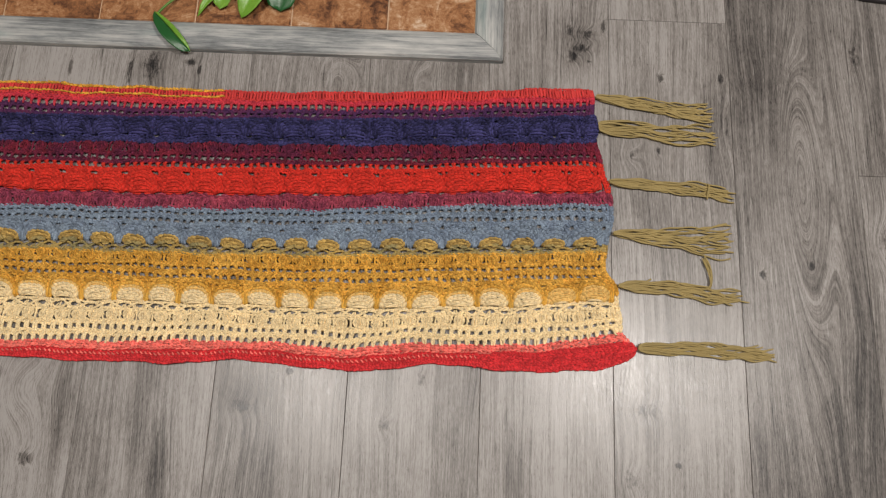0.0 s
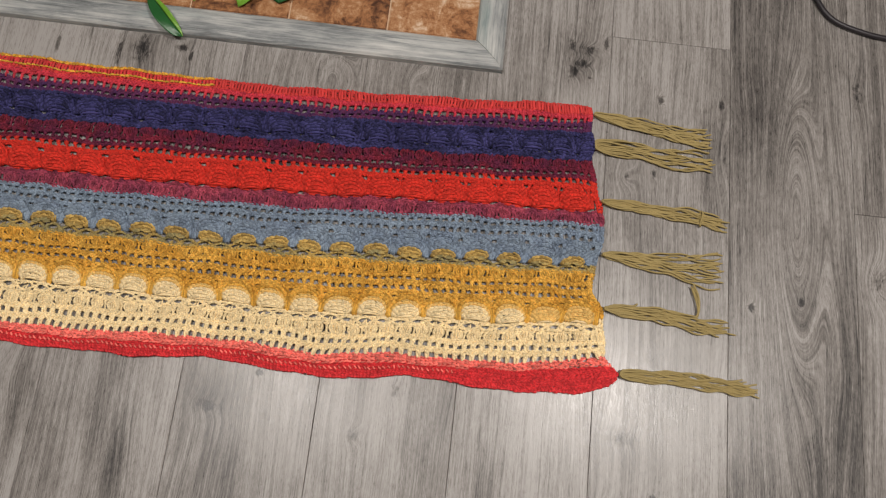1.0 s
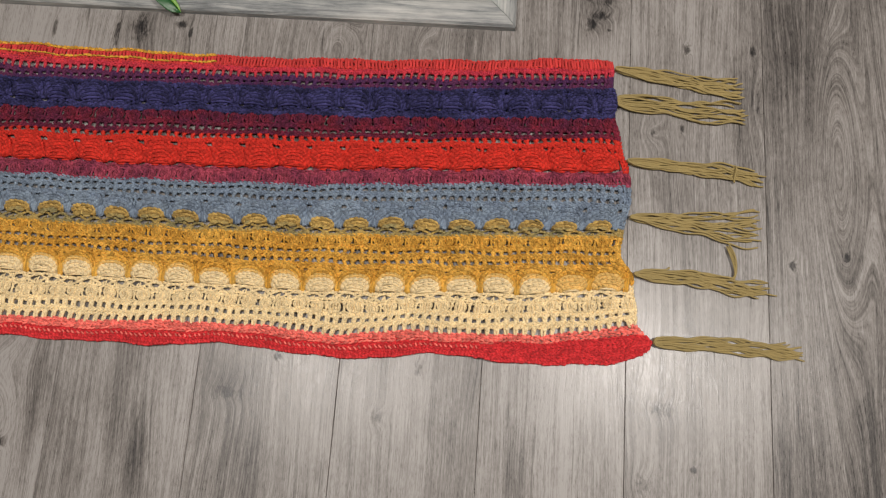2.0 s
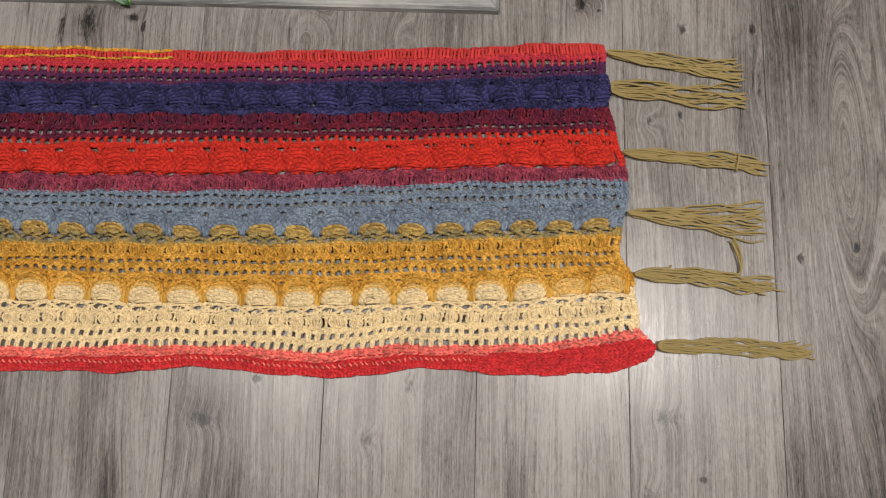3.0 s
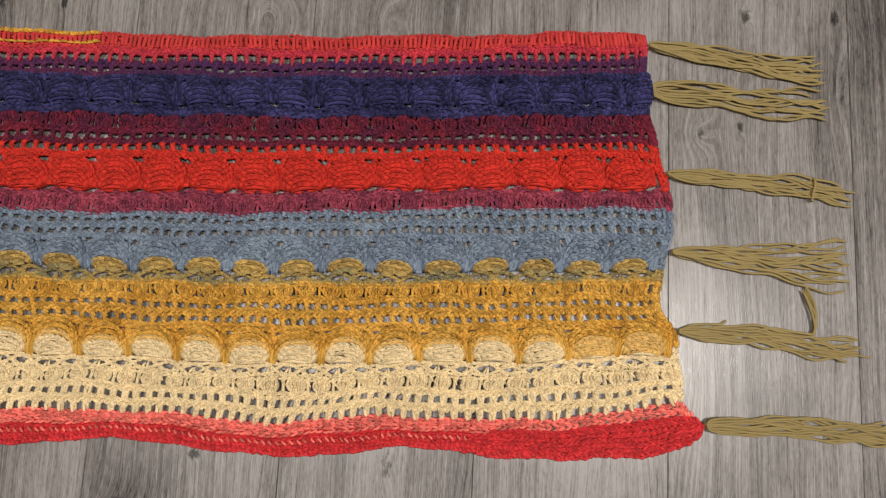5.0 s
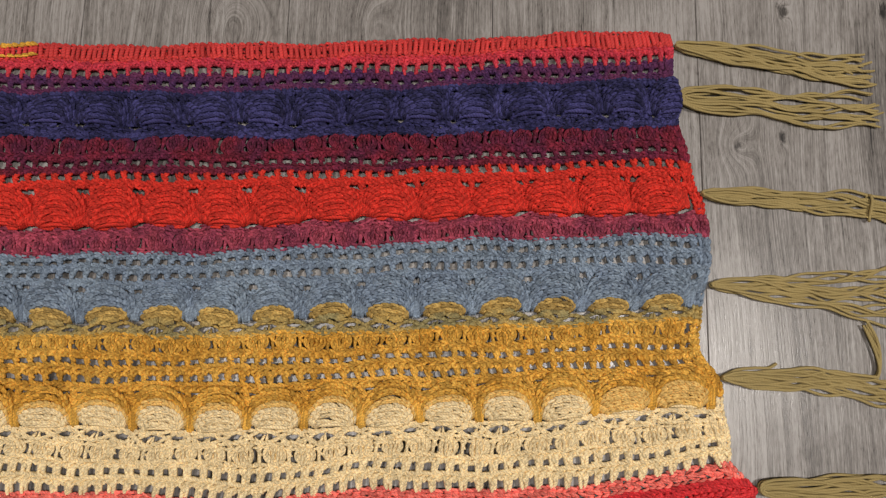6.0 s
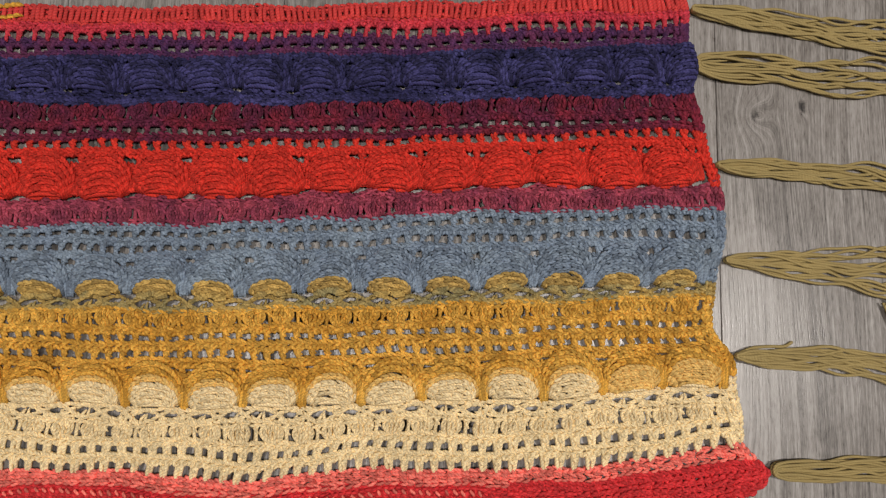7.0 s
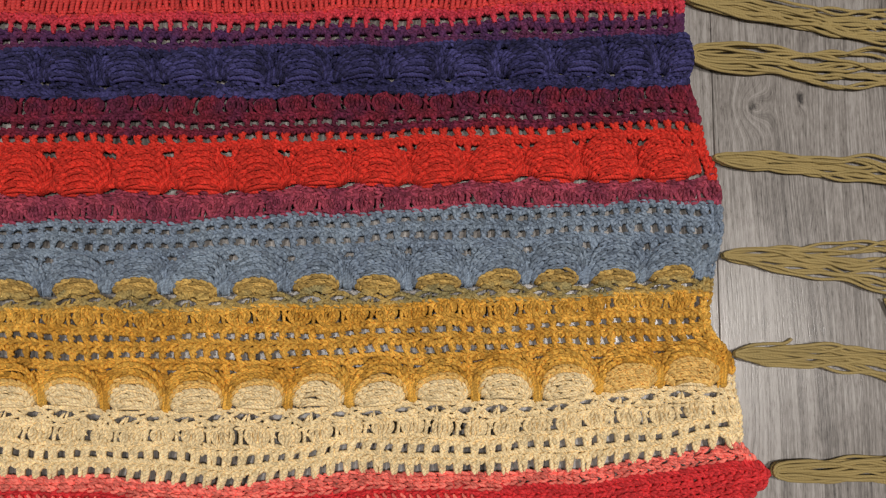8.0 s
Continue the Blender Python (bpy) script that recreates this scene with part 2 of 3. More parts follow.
YARN = {
    "coral": yarn("coral_yarn", rgb(206, 66, 64), None, 0.4), "rose": yarn("light_coral_yarn", rgb(236, 122, 110)), "crimson": yarn("deep_coral_yarn", rgb(206, 54, 58), None, 0.55),
    "garnet": yarn("garnet_yarn", rgb(204, 62, 74), rgb(184, 54, 72), 0.5), "plum": yarn("plum_yarn", rgb(74, 42, 84), rgb(100, 46, 80), 0.5), "navy": yarn("navy_yarn", rgb(38, 37, 74), rgb(60, 58, 104), 1.1),
    "maroon": yarn("maroon_yarn", rgb(118, 34, 52), rgb(92, 32, 58), 0.9), "red": yarn("scarlet_yarn", rgb(204, 52, 40), None, 0.55),
    "mauve": yarn("mauve_yarn", rgb(160, 68, 86), rgb(128, 54, 76), 0.9), "blue": yarn("slate_blue_yarn", rgb(128, 142, 157), rgb(118, 132, 150)),
    "olive": yarn("olive_yarn", rgb(180, 152, 88), rgb(140, 130, 90), 0.6), "ochre": yarn("ochre_yarn", rgb(190, 158, 90), rgb(168, 140, 82)), "gold": yarn("golden_yarn", rgb(216, 168, 76), rgb(200, 148, 58)),
    "cream": yarn("cream_yarn", rgb(238, 216, 170), None, 0.35), "butter": yarn("butter_yarn", rgb(228, 188, 112), None, 0.4), "yellow": yarn("yellow_yarn", rgb(212, 160, 62)),
    "khaki": yarn("khaki_yarn", rgb(157, 139, 92), None, 0.6, 0.28),
}


# ---- mesh helpers ----
def part(name, bm, material, parent=None, label=""):
    me = bpy.data.meshes.new(name)
    bm.to_mesh(me)
    bm.free()
    me.materials.append(material)
    ob = new(name, me)
    ob.parent = parent
    return tagged(ob, label)


def boxed(lo, hi, bevel=0.0):
    bm = bmesh.new()
    bmesh.ops.create_cube(bm, size=1.0)
    for v in bm.verts:
        v.co = Vector([l + (c + 0.5) * (h - l) for c, l, h in zip(v.co, lo, hi)])
    if bevel:
        bmesh.ops.bevel(bm, geom=bm.edges[:], offset=bevel, segments=2, affect="EDGES")
    return bm


def tubes(lines, radius, sides=5, taper=0.7, plump=False):
    """Strands through lines, an array (strands, points, 3): corners, quads and strand map. Plump ones thin out to both ends."""
    n, k, _ = lines.shape
    way = np.gradient(lines, axis=1)
    way /= np.linalg.norm(way, axis=2, keepdims=True) + 1e-9
    up = np.zeros_like(way)
    up[..., 2] = 1.0
    side = np.cross(way, up)
    size = np.linalg.norm(side, axis=2, keepdims=True)
    side = np.where(size < 1e-3, np.array([1.0, 0, 0]), side / (size + 1e-9))
    top = np.cross(side, way)
    a = np.arange(sides) * 2 * np.pi / sides
    r = np.full(k, 1.0)
    r[0] = r[-1] = taper
    if plump:
        r = 0.52 + 0.56 * np.sin(np.pi * np.linspace(0, 1, k)) ** 0.8
    r = np.asarray(radius, float).reshape(-1, 1) * r
    ring = side[:, :, None] * np.cos(a)[:, None] + top[:, :, None] * np.sin(a)[:, None]
    verts = lines[:, :, None] + ring * r[:, :, None, None]
    i = np.arange(n)[:, None, None] * k * sides
    j = np.arange(k - 1)[None, :, None] * sides
    s, s2 = np.arange(sides)[None, None], (np.arange(sides)[None, None] + 1) % sides
    quads = np.stack([i + j + s, i + j + s2, i + j + sides + s2, i + j + sides + s], -1).reshape(-1, 4)
    gone = np.concatenate([np.zeros((n, 1)), np.cumsum(np.linalg.norm(np.diff(lines, axis=1), axis=2), 1)], 1)
    su = np.stack([gone[:, :-1, None].repeat(sides, 2), gone[:, :-1, None].repeat(sides, 2), gone[:, 1:, None].repeat(sides, 2), gone[:, 1:, None].repeat(sides, 2)], -1)
    sv = np.stack([np.arange(sides), np.arange(sides) + 1, np.arange(sides) + 1, np.arange(sides)], -1) / sides
    sv = np.broadcast_to(sv, su.shape)
    return verts.reshape(-1, 3), quads, np.stack([su, sv], -1).reshape(-1, 2)


def strand_mesh(name, sets):
    """One mesh from several results of tubes()."""
    base, vs, qs, us = 0, [], [], []
    for v, q, u in sets:
        vs.append(v), qs.append(q + base), us.append(u)
        base += len(v)
    v, q, u = np.concatenate(vs), np.concatenate(qs), np.concatenate(us)
    me = bpy.data.meshes.new(name)
    me.vertices.add(len(v))
    me.vertices.foreach_set("co", v.astype(np.float32).ravel())
    me.loops.add(len(q) * 4)
    me.loops.foreach_set("vertex_index", q.astype(np.int32).ravel())
    me.polygons.add(len(q))
    me.polygons.foreach_set("loop_start", np.arange(0, len(q) * 4, 4, dtype=np.int32))
    me.update(calc_edges=True)
    me.polygons.foreach_set("use_smooth", np.ones(len(q), dtype=bool))
    me.uv_layers.new(name="strand").data.foreach_set("uv", u.astype(np.float32).ravel())
    me.update()
    return me


# ---- the room ----
X0, X1, Y0, Y1 = -2.16, 1.98, -2.1, 2.1
floor = tagged(part("floor", boxed((X0, Y0, -0.06), (X1, Y1, -0.0105)), M_SUB), "grey wood-look plank floor with knots and cathedral grain", "floor", "", "structure")
# Walls and ceiling stay out of view; they are added to shape bounce light.
for name, lo, hi in (("unseen_wall_north", (X0 - 0.1, Y1, -0.06), (X1 + 0.1, Y1 + 0.1, CEILING)), ("unseen_wall_south", (X0 - 0.1, Y0 - 0.1, -0.06), (X1 + 0.1, Y0, CEILING)),
                     ("unseen_wall_west", (X0 - 0.1, Y0, -0.06), (X0, Y1, CEILING)), ("unseen_wall_east", (X1, Y0, -0.06), (X1 + 0.1, Y1, CEILING))):
    tagged(part(name, boxed(lo, hi), M_WALL), "unseen beige wall added for bounce light", "wall", "", "structure")
tagged(part("ceiling", boxed((X0 - 0.1, Y0 - 0.1, CEILING), (X1 + 0.1, Y1 + 0.1, CEILING + 0.1)), M_WALL), "unseen beige ceiling added for bounce light", "ceiling", "", "structure")

for lx, ly, power in LAMPS:
    lamp = tagged(new("ceiling_light"), "round white ceiling light with a glowing diffuser", "ceiling light", "ceiling lights")
    lamp.location = (lx, ly, CEILING)
    for nm, r1, r2, z0, z1, mat in (("base_plate", 0.15, 0.15, -0.03, 0.0, M_METAL), ("diffuser", 0.125, 0.14, -0.07, -0.031, M_GLOW)):
        bm = bmesh.new()
        bmesh.ops.create_cone(bm, cap_ends=True, segments=40, radius1=r1, radius2=r2, depth=z1 - z0, matrix=Matrix.Translation((0, 0, (z0 + z1) / 2)))
        bmesh.ops.bevel(bm, geom=[e for e in bm.edges if abs(e.verts[0].co.z - e.verts[1].co.z) < 1e-5], offset=0.006, segments=2, affect="EDGES")
        part(nm, bm, mat, lamp)


# ---- the framed tile tray ----
def tile_tray(x0, x1, y0, y1, width, height):
    tray = tagged(new("tile_tray"), "brown marbled tiles in a whitewashed wooden frame on the floor", "tile tray")
    tray.location = (x1, y0, 0)
    w, d = x1 - x0, y1 - y0
    section = [(0.0, 0.0), (0.0, 0.010), (0.003, 0.0135), (0.010, height), (width - 0.012, height), (width - 0.003, height - 0.003), (width, height - 0.006), (width, 0.0)]
    corners = [(0, 0, -1, 1), (-w, 0, 1, 1), (-w, d, 1, -1), (0, d, -1, -1)]
    for i in range(4):
        (ax, ay, asx, asy), (bx, by, bsx, bsy) = corners[i], corners[(i + 1) % 4]
        length, turn = (w, 180 if i == 0 else 0) if i % 2 == 0 else (d, 90 if i == 1 else -90)
        # Each bar lies along its own x axis, cut at 45 degrees at both ends.
        bm = bmesh.new()
        gap = 0.0004
        steps = 24
        rings = []
        for s in range(steps + 1):
            ring = []
            for off, z in section:
                f = s / steps
                px = (off + gap) * (1 - f) + (length - off - gap) * f
                ring.append(bm.verts.new((px, off, z + 0.0006 * math.sin(7 * f + off * 60))))
            rings.append(ring)
        m = len(section)
        for r0, r1 in zip(rings, rings[1:]):
            for k in range(m):
                bm.faces.new((r0[k], r1[k], r1[(k + 1) % m], r0[(k + 1) % m]))
        bm.faces.new(rings[0][::-1]), bm.faces.new(rings[-1])
        bmesh.ops.recalc_face_normals(bm, faces=bm.faces)
        bar = part("frame_bar", bm, M_FRAME, tray, "whitewashed wooden moulding with a mitred end")
        at = ((-w, 0, 0), (-w, d, -90), (0, d, 180), (0, 0, 90))[i]
        bar.matrix_basis = pose(at[0], at[1], 0, 0, 0, at[2])
    part("grout_bed", boxed((-w + width, width, 0.0005), (-width, d - width, 0.0085)), M_GROUT, tray, "pale grout between the tiles")
    size, joint = 0.1465, 0.0022
    bm = boxed((0, 0, 0.004), (size - joint, size - joint, 0.0105), 0.0012)
    whole = part("tile", bm, M_TILE, tray)
    k = 0
    right = -width - 0.001 - 0.131
    for col in range(int((w - 2 * width) / size) + 1):
        for row in range(4):
            lx, ly = right - col * size, width + 0.001 + row * size
            hx = min(lx + size - joint, -width - 0.001)
            if lx < -w + width or ly + size > d:
                continue
            ob = whole if k == 0 else new("tile", whole.data)
            ob.parent = tray
            ob.matrix_basis = pose(lx, ly, 0.0002 * (k * 7 % 5)) @ Matrix.Diagonal(((hx - lx) / (size - joint), 1, 1, 1))
            k += 1
    return tray


tile_tray(-1.30, -0.161, 0.2575, 0.2575 + 0.69, 0.043, 0.017)


# ---- the trailing plant ----
def leaf(parent, base, tip, width, material, fold=0.25, lift=0.01, name="leaf", label="", span=(-1.0, 1.0), belly=0.75, blunt=0.8):
    """A pointed leaf with a midrib from base to tip, folded along its length."""
    base, tip = Vector(base), Vector(tip)
    along = tip - base
    side = along.cross(Vector((0, 0, 1))).normalized()
    up = side.cross(along).normalized()
    bm = bmesh.new()
    rows, cols = 14, 8
    grid = []
    for i in range(rows + 1):
        f = i / rows
        half = width * 0.5 * (math.sin(math.pi * f ** belly) ** blunt if 0 < f < 1 else 0.02)
        line = []
        for j in range(cols + 1):
            s = span[0] + j / cols * (span[1] - span[0])
            co = base + along * f + side * (half * s * math.cos(fold)) + up * (abs(s) * half * math.sin(fold) + lift * math.sin(math.pi * f) - 0.0008 * (1 - min(1, abs(s) * 6)) + 0.0007 * math.sin(9 * f + 3 * s))
            line.append(bm.verts.new(co))
        grid.append(line)
    for r0, r1 in zip(grid, grid[1:]):
        for j in range(cols):
            bm.faces.new((r0[j], r0[j + 1], r1[j + 1], r1[j]))
    bmesh.ops.recalc_face_normals(bm, faces=bm.faces)
    bmesh.ops.solidify(bm, geom=bm.faces[:], thickness=0.0006)
    for fc in bm.faces:
        fc.smooth = True
    return part(name, bm, material, parent, label)


def tube_path(name, points, radius, material, parent=None, label="", sides=10):
    """A smooth round line through a few points."""
    p = np.array(points, float)
    k = np.arange(len(p))
    f = np.linspace(0, len(p) - 1, len(p) * 9)
    i = np.clip(f.astype(int), 0, len(p) - 2)
    t = (f - i)[:, None]
    q0, q1, q2, q3 = p[np.clip(i - 1, 0, None)], p[i], p[i + 1], p[np.clip(i + 2, None, len(p) - 1)]
    c = 0.5 * (2 * q1 + (q2 - q0) * t + (2 * q0 - 5 * q1 + 4 * q2 - q3) * t ** 2 + (3 * q1 - q0 - 3 * q2 + q3) * t ** 3)
    me = strand_mesh(name, [tubes(c[None], radius, sides, 0.85)])
    me.materials.append(material)
    ob = new(name, me)
    ob.parent = parent
    return tagged(ob, label)


plant = tagged(new("trailing_plant"), "green trailing houseplant leaves over the tile tray", "plant")
tube_path("stem", [(-0.52, 0.62, 0.014), (-0.545, 0.50, 0.016), (-0.560, 0.42, 0.016), (-0.595, 0.385, 0.018), (-0.66, 0.335, 0.020), (-0.682, 0.308, 0.022)], 0.0018, M_STEM, plant, "thin green stem")
leaf(plant, (-0.687, 0.309, 0.024), (-0.630, 0.252, 0.012), 0.014, M_LEAF, 0.45, 0.010, label="bright green half of a folded leaf", span=(-1.0, 0.0), belly=1.2, blunt=0.45)
leaf(plant, (-0.687, 0.309, 0.0242), (-0.630, 0.252, 0.0122), 0.034, M_LEAF_DARK, 0.20, 0.009, label="dark green half of a folded leaf", span=(0.0, 1.0), belly=1.2, blunt=0.45)
leaf(plant, (-0.575, 0.405, 0.018), (-0.592, 0.322, 0.016), 0.034, M_LEAF, 0.2, 0.012, belly=1.7, blunt=0.40)
leaf(plant, (-0.510, 0.400, 0.018), (-0.558, 0.308, 0.016), 0.046, M_LEAF, 0.3, 0.014, belly=1.2, blunt=0.75)
leaf(plant, (-0.498, 0.415, 0.018), (-0.500, 0.322, 0.016), 0.050, M_LEAF_DARK, 0.15, 0.012, label="darker green leaf", belly=1.8, blunt=0.38)
leaf(plant, (-0.598, 0.345, 0.018), (-0.624, 0.309, 0.016), 0.013, M_LEAF, 0.4, 0.006)

tagged(tube_path("power_cable", [(0.300, 0.80, 0.0046), (0.302, 0.56, 0.0046), (0.305, 0.47, 0.0046), (0.314, 0.436, 0.0046), (0.337, 0.408, 0.0046), (0.380, 0.393, 0.0046), (0.43, 0.386, 0.0046), (0.60, 0.372, 0.0046), (0.9, 0.40, 0.0046)], 0.0040, M_CABLE),
       "black rubber cable curving over the floor", "cable")


# ---- the crocheted scarf ----
# Heights across the scarf (metres from its far edge) where the stripes meet, and how those lines run along it.
STATIONS = [-0.85, -0.70, -0.55, -0.40, -0.25, -0.10, 0.0]
SEAMS = [
    (0.000, STATIONS, [0.193, 0.191, 0.192, 0.197, 0.204, 0.215, 0.220]),
    (0.024, STATIONS, [0.165, 0.164, 0.168, 0.173, 0.180, 0.191, 0.196]),
    (0.088, STATIONS, [0.099, 0.105, 0.108, 0.112, 0.118, 0.128, 0.132]),
    (0.118, STATIONS, [0.069, 0.072, 0.077, 0.081, 0.088, 0.098, 0.102]),
    (0.164, STATIONS, [0.027, 0.028, 0.031, 0.037, 0.047, 0.054, 0.057]),
    (0.185, STATIONS, [0.002, 0.003, 0.007, 0.012, 0.024, 0.033, 0.037]),
    (0.231, STATIONS, [-0.035, -0.035, -0.036, -0.033, -0.026, -0.018, -0.014]),
    (0.251, STATIONS, [-0.059, -0.058, -0.056, -0.053, -0.045, -0.036, -0.030]),
    (0.312, STATIONS, [-0.111, -0.111, -0.113, -0.113, -0.105, -0.095, -0.085]),
    (0.375, [-0.84, -0.74, -0.61, -0.55, -0.45, -0.355, -0.262, -0.206, -0.145, -0.03, 0.012], [-0.186, -0.184, -0.180, -0.175, -0.176, -0.180, -0.166, -0.168, -0.166, -0.151, -0.142]),
    (0.400, [-0.83, -0.72, -0.61, -0.53, -0.466, -0.355, -0.311, -0.255, -0.18, -0.085, -0.01, 0.03], [-0.208, -0.208, -0.208, -0.200, -0.200, -0.209, -0.203, -0.193, -0.196, -0.198, -0.189, -0.172]),
]
ENDS_Q = [0.0, 0.024, 0.088, 0.118, 0.164, 0.185, 0.231, 0.262, 0.285, 0.312, 0.345, 0.375, 0.390, 0.400]
ENDS_X = [-0.027, -0.026, -0.019, -0.012, -0.004, 0.001, -0.003, -0.010, -0.008, 0.005, 0.008, 0.014, 0.032, 0.026]
LENGTH, SHELL = 1.06, 0.0454
rng = np.random.default_rng(5)


def laid(u, q, z):
    """From the scarf's own measures (along, across, height) to the floor's."""
    x = u + np.interp(q, ENDS_Q, ENDS_X) * np.exp(u / 0.10)
    rows = []
    for _, xs, ys in SEAMS:
        d = 0.04 if xs is STATIONS else 0.018
        rows.append(sum(np.interp(x + k * d, xs, ys) for k in (-1, -0.5, 0, 0.5, 1)) / 5)
    rows = np.stack(rows)
    qs = np.array([s[0] for s in SEAMS])
    i = np.clip(np.searchsorted(qs, q, side="right") - 1, 0, len(qs) - 2)
    f = (q - qs[i]) / (qs[i + 1] - qs[i])
    y = np.take_along_axis(rows, i[None], 0)[0] * (1 - f) + np.take_along_axis(rows, i[None] + 1, 0)[0] * f
    # The near border lifts here and there, and the rows wander a little.
    ripple = np.clip((q - 0.30) / 0.1, 0, 1) ** 1.5
    y = y + 0.0012 * np.sin(x * 43 + q * 90) + 0.0008 * np.sin(x * 97 - q * 60)
    x = x + 0.0012 * np.sin(q * 130 + x * 20) + 0.0016 * np.sin(q * 41 + 1.0)
    lift = 0.0012 + 0.0022 * np.clip(np.minimum(q, 0.385 - q) / 0.03, 0, 1) + 0.0012 * np.sin(x * 17 + q * 25) ** 2 + ripple * 0.004 * np.clip(np.sin(x * 29 + 0.4), 0, 1)
    return np.stack([x, y, z + lift], -1)


class Stripe:
    """Collects the strands of one colour and lays them as one mesh."""

    def __init__(self):
        self.sets, self.pieces = [], {}

    def add(self, u, q, z, r=0.0014, sides=5, piece="", first=0, plump=False):
        u, q, z = np.broadcast_arrays(u, q, z)
        jitter = rng.normal(0, 0.00025, (3, len(u), 1))
        p = laid(np.minimum(u + jitter[0], 0.0), q + jitter[1], z + np.abs(jitter[2]))
        thick = r * (1 + rng.normal(0, 0.07, len(u)))
        if not piece:
            self.sets.append(tubes(p, thick, sides, plump=plump))
        for i in range(len(u) if piece else 0):
            self.pieces.setdefault((piece, first + i), []).append(tubes(p[i:i + 1], thick[i:i + 1], sides, plump=plump))

    def dash(self, u0, q0, u1, q1, z, r=0.0013, high=0.0020, bow=0.0, piece="", first=0):
        """Short plump strands from point to point, both ends tucked under."""
        t = np.linspace(0, 1, 5)[None]
        arch = np.sin(np.pi * t)
        self.add(u0 + (u1 - u0) * t, q0 + (q1 - q0) * t + bow * arch, z - 0.0010 + high * arch ** 0.8, r, 5, piece, first, True)

    def rope(self, q, z=0.0032, pitch=0.0057, half=0.0026, r=0.0013, u0=-LENGTH, u1=-0.001, wave=0.0, phase=0.0, back=False, period=SHELL):
        """A row of V stitches along the scarf; wave bends it with the shells' period."""
        s = np.arange(u0, u1 - pitch, pitch)[:, None]
        s = s + rng.normal(0, 0.0004, s.shape)
        z = z + rng.normal(0, 0.0003, s.shape)
        flip = -1.0 if back else 1.0
        for side in (-1, 1):
            a, b = s - flip * 0.16 * pitch, s + flip * 1.02 * pitch
            qa = q + wave * np.cos(2 * np.pi * (a - phase) / period) + rng.normal(0, 0.0003, s.shape)
            qb = q + wave * np.cos(2 * np.pi * (b - phase) / period) + rng.normal(0, 0.0003, s.shape)
            self.dash(a, qa + side * half, b, qb + side * half * 0.16, z, r, 0.0024, side * half * 0.18)

    def band(self, q0, q1, z=0.0030, pitch=0.0057, phase=0.0, r=0.0013):
        """A closed row between two rows of holes: chain loops above, slanting legs below, a core inside."""
        h = q1 - q0
        n = int(LENGTH / 0.006)
        line = np.linspace(-LENGTH, 0.0, n)[None]
        for f in (0.28, 0.72):
            self.add(line, q0 + f * h + 0.0003 * np.sin(line * 700 + f * 9), z - 0.0012, min(0.0021, h * 0.32))
        s = np.arange(-LENGTH + phase, -pitch * 0.3, pitch)[:, None]
        s = s + rng.normal(0, 0.0004, s.shape)
        zz = z + rng.normal(0, 0.0003, s.shape)
        wob = rng.normal(0, 0.0003, s.shape)
        self.dash(s - 0.12 * pitch, q0 + 0.02 * h + wob, s + 0.95 * pitch, q0 + 0.34 * h, zz, r, 0.0026, -0.0004)
        self.dash(s - 0.10 * pitch, q0 + 0.62 * h + wob, s + 0.90 * pitch, q0 + 0.36 * h + wob, zz, r, 0.0024, 0.0003)
        self.dash(s + 0.10 * pitch, q0 + 0.48 * h, s + 0.62 * pitch, q0 + 1.02 * h + wob, zz - 0.0002, r, 0.0026, 0.0002)
        self.dash(s + 0.98 * pitch, q0 + 0.58 * h, s + 0.66 * pitch, q0 + 1.02 * h + wob, zz - 0.0006, r * 0.95, 0.0022)

    def path(self, u, q, z, pitch=0.0052, half=0.0022, r=0.0012, piece="", first=0):
        """V stitches along bent lines, all of the same shape: arrays (lines, points)."""
        n = max(3, int(round(np.hypot(np.diff(u[0]), np.diff(q[0])).sum() / pitch)))
        grid = np.linspace(0, u.shape[1] - 1, n + 1)
        t = np.linspace(0, 1, 5)
        k = np.arange(u.shape[1])
        arch = np.sin(np.pi * t) ** 0.8
        for i in range(n):
            at = np.clip(grid[i] + (grid[i + 1] - grid[i]) * (1.22 * t - 0.14), 0, u.shape[1] - 1)
            uu = np.stack([np.interp(at, k, row) for row in u])
            qq = np.stack([np.interp(at, k, row) for row in q])
            zz = np.stack([np.interp(at, k, row) for row in z])
            du, dq = np.gradient(uu, axis=1), np.gradient(qq, axis=1)
            size = np.hypot(du, dq) + 1e-9
            for side in (-1, 1):
                off = side * half * (1.0 - 0.85 * t)
                self.add(uu - dq / size * off, qq + du / size * off, zz + 0.0024 * arch - 0.0012, r, 5, piece, first, True)

    def posts(self, q0, q1, period=SHELL / 4, phase=0.0, z=0.0024, r=0.0014, lean=0.0, strands=2, spread=0.0016, u1=0.0, legs=0.0, twist=2.4):
        """Upright stitches between two rows: twisted strands with a slanting wrap; legs spreads their feet."""
        c = np.arange(-LENGTH + phase, u1, period)[:, None]
        c = c + rng.normal(0, 0.0004, c.shape)
        tilt = lean + rng.normal(0, 0.0006, c.shape)
        t = np.linspace(0, 1, 6)[None]
        for s in (np.linspace(-1, 1, strands) if strands > 1 else (0.0,)):
            self.add(c + tilt * (t - 0.5) + spread * s * np.cos(twist * t + 0.5 * s * (twist > 2)) + legs * s * t, q0 + (q1 - q0) * t, z + 0.0008 * np.sin(np.pi * t + s), r * (1.12 if strands > 1 else 1.0))
        if strands > 1:
            h = q1 - q0
            self.dash(c - 0.0024, q0 + 0.20 * h, c + 0.0022, q0 + 0.55 * h, z + 0.0012, r * 0.95, 0.0018)
